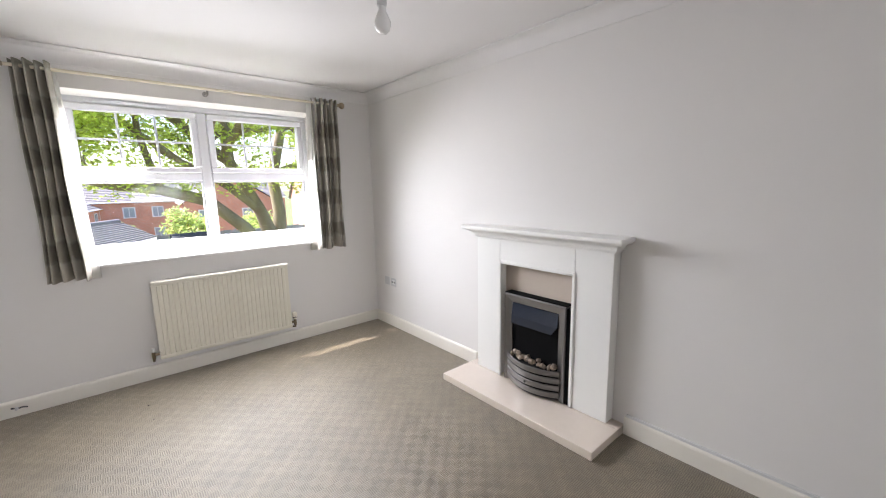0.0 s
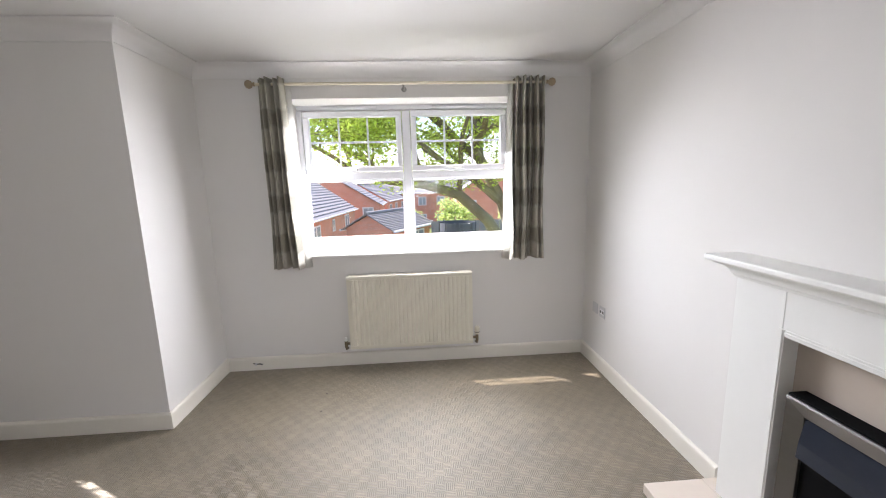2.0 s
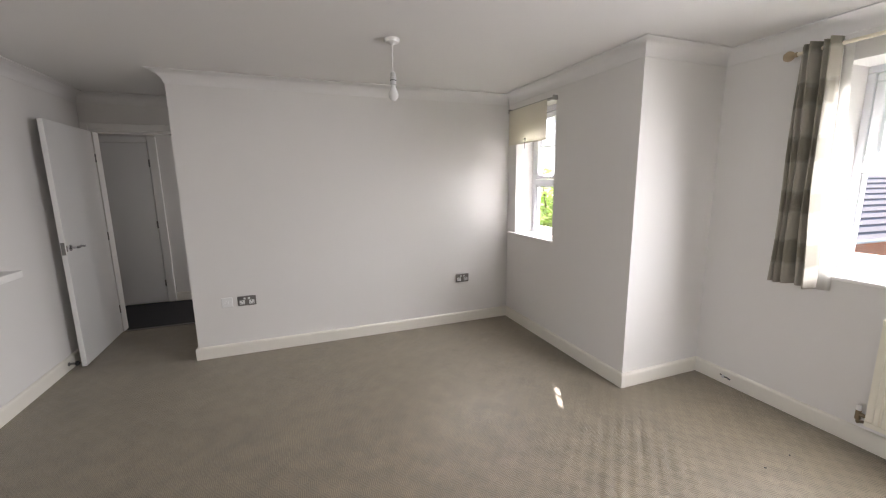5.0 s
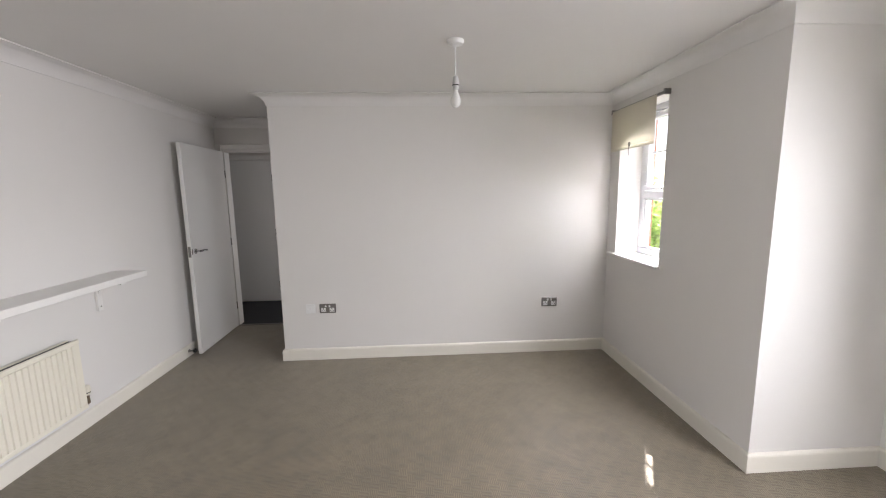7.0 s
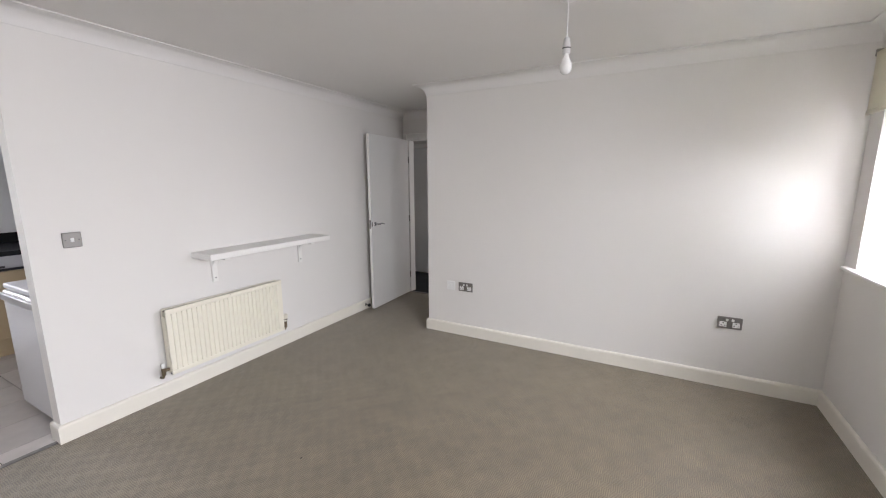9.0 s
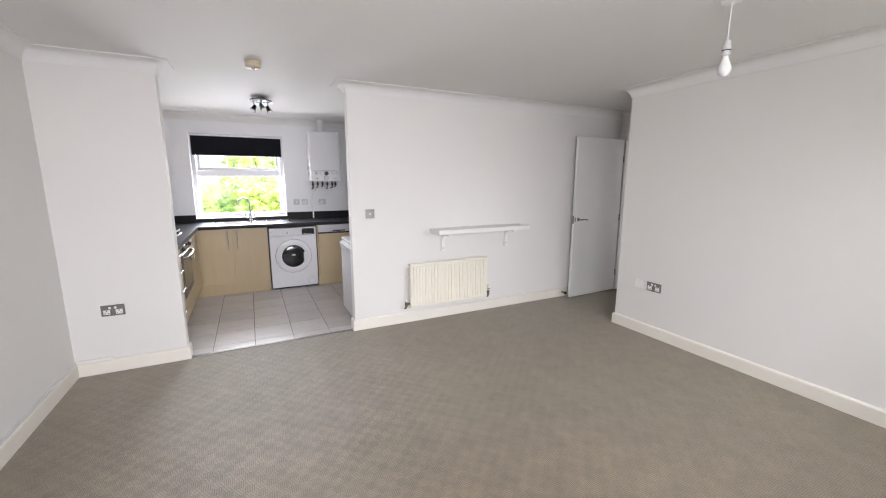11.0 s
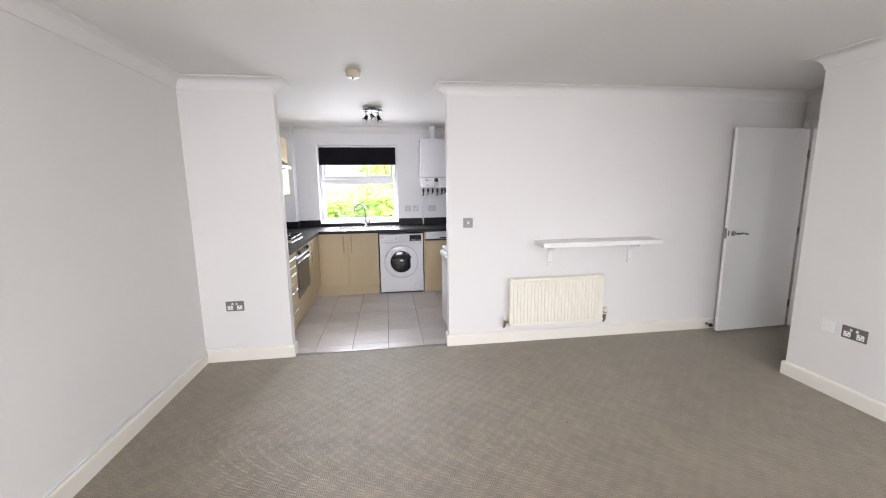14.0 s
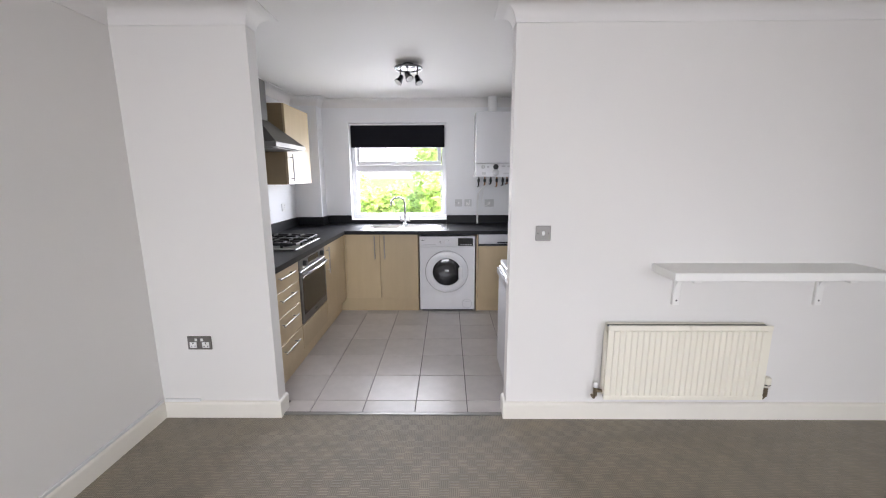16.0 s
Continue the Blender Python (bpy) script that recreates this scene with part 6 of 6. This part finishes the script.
house("single-storey brick outbuilding with pale tiled roof", -3.85, -0.55, 23.0, 27.6, -1.10, -0.30, "y", [("e", 26.0, -3.4, 1.6, 2.0)], -30, (-0.55, 23))
house("terrace of brick houses with grey roofs", -10.5, -3.1, 52.0, 86.0, -0.6, 1.5, "y", [("e", c, z, 1.5, 1.4) for c in (54, 57.5, 62, 66, 71, 76, 81) for z in (-2.5, -5.1)], -9, (-3.1, 50))
house("long brick terrace across the back of the gardens", -4.0, 22.0, 64.0, 72.0, 0.1, 2.5, "x", [("s", c, z, 1.3, 1.4) for c in (-1.5, 2, 5, 8.5, 12, 16, 20) for z in (-2.0, -4.8)], 3, (0, 64))
house("brick house at the end of the far terrace", 5.6, 14.0, 45.0, 53.0, 0.2, 2.9, "y", [("s", 7.3, -1.8, 1.1, 1.3), ("s", 11.2, -1.8, 1.1, 1.3), ("s", 7.3, -4.6, 1.3, 1.4), ("w", 48.0, -1.8, 1.1, 1.3)], -4, (6, 45))
house("brick house far behind the oak", 12.0, 24.0, 30.0, 38.0, 0.6, 3.2, "x", [("s", c, z, 1.2, 1.3) for c in (14, 17, 20.5) for z in (-1.6, -4.6)], -10, (12, 30))
house("brick house beyond the lawn beside the narrow window", -34.0, -21.5, 4.0, 15.0, -1.2, 1.0, "y", [("e", 8.0, -2.6, 1.2, 1.2), ("e", 12.0, -2.6, 1.2, 1.2)])

structure("pavement_yard", box(-20, 16, 17.0, 27.0, GROUND_Z + 0.002, GROUND_Z + 0.03), YARD, "pale paved back yards", "paving")
fence = thing("fence", "weathered grey close-boarded garden fence", "fence")
for k in range(22):
    x = 1.9 + k * 0.42
    part("board", box(x, x + 0.40, 24.6, 24.64, GROUND_Z + 0.03, -0.85 + 0.03 * math.sin(k * 2.1)), FENCE, fence)
for k in range(6):
    part("post", box(1.8 + k * 1.8, 1.92 + k * 1.8, 24.66, 24.78, GROUND_Z + 0.03, -0.80), FENCE, fence)
fence2 = thing("fence", "weathered grey garden fence across the yards", "fence")
for k in range(14):
    y = 17.2 + k * 0.42
    part("board", box(1.70, 1.74, y, y + 0.40, GROUND_Z + 0.03, -1.9 + 0.03 * math.sin(k * 1.7)), FENCE, fence2)
tramp = thing("trampoline", "garden trampoline with dark blue safety net", "trampoline")
NET = mat("dark_blue_net", (0.085, 0.092, 0.105), 0.8, vary=0.15, scale=(2, 30))
CX, CY, CR = 3.1, 21.6, 0.95
part("mat", lathe([(CR, 0), (CR, 0.05)], (CX, CY, -2.75), seg=28), NET, tramp)
bm = bmesh.new()
rings = [[bm.verts.new((CX + CR * math.cos(a), CY + CR * math.sin(a), z)) for a in (2 * math.pi * k / 28 for k in range(28))] for z in (-2.70, -0.62)]
for k in range(28):
    bm.faces.new((rings[0][k], rings[0][(k + 1) % 28], rings[1][(k + 1) % 28], rings[1][k]))
net = part("net", bm, NET, tramp, "dark blue safety net")
net.modifiers.new("thickness", "SOLIDIFY").thickness = 0.01
for k in range(8):
    a = 2 * math.pi * k / 8
    part("pole", tube([(CX + (CR + 0.05) * math.cos(a), CY + (CR + 0.05) * math.sin(a), GROUND_Z + 0.03), (CX + (CR + 0.05) * math.cos(a), CY + (CR + 0.05) * math.sin(a), -0.55)], 0.03, seg=8), NET, tramp)

WING_END = 3.60
wing = structure("wall_own_wing", box(-6.5, -2.72, NIB_Y + 0.301, WING_END, GROUND_Z, 5.2), BRICK_OUT, "brick wing of the same building beside the narrow window", "wall")
structure("wall_own_outside", box(-6.5, -2.72, NIB_Y + 0.0, NIB_Y + 0.30, GROUND_Z, 3.0), BRICK_OUT, "brick outer wall of the same building", "wall")

low = thing("trampoline", "low round trampoline with a dark bed and pale rim", "trampoline")
part("bed", lathe([(1.25, 0), (1.25, 0.03)], (-0.9, 20.8, -1.66), seg=30), NET, low)
rim = [(-0.9 + 1.32 * math.cos(a), 20.8 + 1.32 * math.sin(a), -1.58) for a in (2 * math.pi * j / 30 for j in range(31))]
part("rim", tube(rim, 0.05, seg=8, cap=False), YARD, low, "pale padded rim")
for k in range(6):
    a = 2 * math.pi * k / 6
    part("leg", tube([(-0.9 + 1.3 * math.cos(a), 20.8 + 1.3 * math.sin(a), GROUND_Z + 0.03), (-0.9 + 1.3 * math.cos(a), 20.8 + 1.3 * math.sin(a), -1.6)], 0.03, seg=6), NET, low)

# trees
BARK = mat("oak_bark", (0.19, 0.15, 0.11), 0.95, vary=0.45, scale=(2.5, 26), stretch=(1, 1, 0.3), bump=1.0, bump_scale=30, tint=((0.26, 0.225, 0.15), 2.2))


def leaf_material(name, colour):
    return lit_through(mat(name, colour, 0.6, vary=0.2, scale=(0.6, 6), island=0.4), 0.6)


LEAF = leaf_material("oak_leaves", (0.52, 0.62, 0.14))
LEAF3 = leaf_material("pale_hedge_leaves", (0.66, 0.76, 0.33))
LEAF2 = leaf_material("bright_shrub_leaves", (0.55, 0.63, 0.24))


def leaf_mesh(clumps, rnd, size):
    """Many small bent leaves scattered through clumps (centre, radius, count)."""
    verts, faces = [], []
    for c, r, n in clumps:
        for _ in range(n):
            d = Vector((rnd.gauss(0, 1), rnd.gauss(0, 1), rnd.gauss(0, 0.8)))
            p = Vector(c) + d.normalized() * r * rnd.random() ** 0.5
            u = Vector((rnd.gauss(0, 1), rnd.gauss(0, 1), rnd.gauss(0, 0.6))).normalized()
            v = u.orthogonal().normalized()
            v = (v * math.cos(k := rnd.uniform(0, 6.28)) + u.cross(v) * math.sin(k))
            s = size * rnd.uniform(0.6, 1.3)
            b = len(verts)
            n_ = u.cross(v) * s * 0.2
            verts += [p - u * s, p + v * s * 0.45 + n_, p + u * s, p - v * s * 0.45 + n_]
            faces.append((b, b + 1, b + 2, b + 3))
    return verts, faces


def leaves(name, clumps, seed, size, material, parent):
    verts, faces = leaf_mesh(clumps, random.Random(seed), size)
    me = bpy.data.meshes.new(name)
    me.from_pydata([tuple(v) for v in verts], [], faces)
    me.materials.append(material)
    ob = new(name, me)
    ob.parent = parent
    return ob


def limb(bm, rnd, start, way, length, r, depth, tips):
    """A crooked tapering limb that forks on its way; tips collects where leaves sit."""
    pts, rs = [Vector(start)], [r]
    d = Vector(way).normalized()
    n = 6
    for k in range(n):
        d = (d + Vector((rnd.gauss(0, 0.22), rnd.gauss(0, 0.22), rnd.gauss(0.03, 0.16)))).normalized()
        pts.append(pts[-1] + d * length / n)
        rs.append(r * (1 - 0.6 * (k + 1) / n))
    tube(pts, rs, bm, 9 if r > 0.08 else 6)
    if depth <= 1:
        tips += pts[2:]
    if depth:
        for k in range(4 if depth > 1 else 3):
            i = rnd.randint(2, n)
            turn = Vector((rnd.gauss(0, 0.8), rnd.gauss(0, 0.8), rnd.gauss(0.25, 0.5)))
            limb(bm, rnd, pts[i], d + turn, length * rnd.uniform(0.5, 0.75), rs[i] * 0.7, depth - 1, tips)


def oak(label, base, trunks, seed, clump, count):
    rnd = random.Random(seed)
    top = thing("tree", label, "tree")
    bm = bmesh.new()
    tips = []
    for points, radii, limbs in trunks:
        tube(points, radii, bm, 14)
        for i, way, length, r in limbs:
            limb(bm, rnd, points[i], way, length, r, 2, tips)
    part("trunk", bm, BARK, top, "thick crooked grey-brown trunk and limbs", smooth=True)
    if tips:
        leaves("crown", [(p, clump * rnd.uniform(0.6, 1.2), count) for p in tips], seed, 0.062, LEAF, top)
    return top


oak("large oak with crooked limbs and fresh green leaves", None, [
    ([(4.2, 12.6, GROUND_Z - 0.1), (4.15, 12.6, -3.0), (4.0, 12.5, -0.6), (3.5, 12.3, 0.8), (2.75, 12.1, 2.2), (2.7, 12.0, 4.0), (2.3, 11.8, 6.0)], [0.46, 0.36, 0.25, 0.17, 0.15, 0.13, 0.10],
     [(3, (-1, -0.8, 0.9), 3.8, 0.13), (4, (-1, -0.5, 0.5), 4.2, 0.15), (4, (0.2, -1, 0.5), 3.4, 0.12), (5, (1, -0.2, 0.6), 3.8, 0.13), (5, (-1, 0.4, 0.5), 4.0, 0.12), (6, (-0.8, -0.6, 0.5), 3.4, 0.10), (6, (0.6, 0.3, 0.6), 3.2, 0.10)]),
    ([(4.0, 12.5, -0.5), (4.1, 12.5, 0.7), (3.95, 12.4, 1.8), (4.3, 12.3, 3.2), (4.6, 12.2, 4.8)], [0.24, 0.18, 0.16, 0.13, 0.09],
     [(2, (1, -0.3, 0.5), 3.6, 0.14), (2, (0.3, -1, 0.4), 3.0, 0.10), (3, (0.8, 0.4, 0.5), 3.4, 0.12), (3, (-0.5, -0.8, 0.5), 3.2, 0.11), (4, (0.5, -0.3, 0.8), 3.0, 0.10), (4, (-0.4, 0.2, 0.8), 3.0, 0.10)]),
    ([(3.7, 12.4, -0.75), (3.0, 12.1, 0.35), (2.1, 11.7, 1.15), (1.1, 11.3, 1.45), (0.2, 10.9, 1.55), (-0.7, 10.6, 1.85)], [0.20, 0.17, 0.15, 0.12, 0.08, 0.05],
     [(3, (-0.5, -0.3, 0.7), 2.6, 0.09), (4, (-0.6, 0.3, 0.6), 2.6, 0.08), (5, (-1, -0.2, 0.4), 2.6, 0.06), (5, (-0.5, 0.5, 0.6), 2.4, 0.05), (2, (0.0, -0.5, 0.8), 2.6, 0.09), (4, (-0.2, -0.8, 0.3), 1.8, 0.05)]),
], 11, 0.56, 62)
lows = random.Random(19)
leaves("low_foliage", [((lows.uniform(-1.0, 5.0), lows.uniform(10.4, 12.2), 1.55 + 1.5 * lows.random() ** 1.4), lows.uniform(0.28, 0.55), 60) for k in range(58)], 91, 0.060, LEAF, bpy.data.objects["tree"])


def shrub(label, centre, r, h, seed, size, per, material=None):
    rnd = random.Random(seed)
    top = thing("shrub", label, "shrub")
    bm = bmesh.new()
    clumps = []
    for k in range(26):
        a, u = rnd.uniform(0, 6.28), rnd.random() ** 0.5
        z = rnd.uniform(0.12, 1.0)
        w = r * (1 - 0.5 * z * z)
        p = (centre[0] + math.cos(a) * u * w, centre[1] + math.sin(a) * u * w, GROUND_Z + h * z)
        tube([(centre[0] + 0.1 * math.cos(a), centre[1] + 0.1 * math.sin(a), GROUND_Z), ((centre[0] + p[0]) / 2, (centre[1] + p[1]) / 2, GROUND_Z + h * z * 0.6), p], [0.09, 0.05, 0.02], bm, 5)
        clumps.append((p, r * 0.36, per))
    part("stems", bm, BARK, top)
    leaves("foliage", clumps, seed, size, material or LEAF2, top)
    return top


shrub("rounded bright green garden tree by the fences", (3.4, 27.0), 1.9, 5.9, 21, 0.14, 130)
shrub("bright green shrub behind the far fence", (8.2, 30.0), 2.2, 5.0, 22, 0.16, 110)
shrub("small green shrub beside the terrace", (0.4, 40.0), 1.6, 4.2, 23, 0.16, 90)
for k, (x, y, r, h) in enumerate(((-3.2, -15.0, 3.0, 9.9), (-0.6, -14.0, 2.6, 9.3), (0.9, -17.0, 2.4, 8.2), (-6.0, -18.0, 3.4, 9.0), (4.2, -24.0, 2.6, 6.4), (7.5, -27.0, 3.4, 7.0))):
    shrub("leafy bright green tree behind the kitchen window", (x, y), r, h, 40 + k, 0.20, 190, LEAF3)
for k, (x, y, r, h) in enumerate(((-15.0, 17.0, 2.4, 7.1), (-15.5, 13.5, 2.4, 7.3), (-15.0, 10.0, 2.4, 7.0), (-17.5, 20.0, 2.8, 7.3))):
    shrub("tall yellow-green hedge tree beyond the narrow window", (x, y), r, h, 60 + k, 0.20, 170, LEAF3)
structure("path_rear", box(1.5, 3.4, -60, -6.0, GROUND_Z + 0.002, GROUND_Z + 0.02), YARD, "pale paved path behind the building", "path")
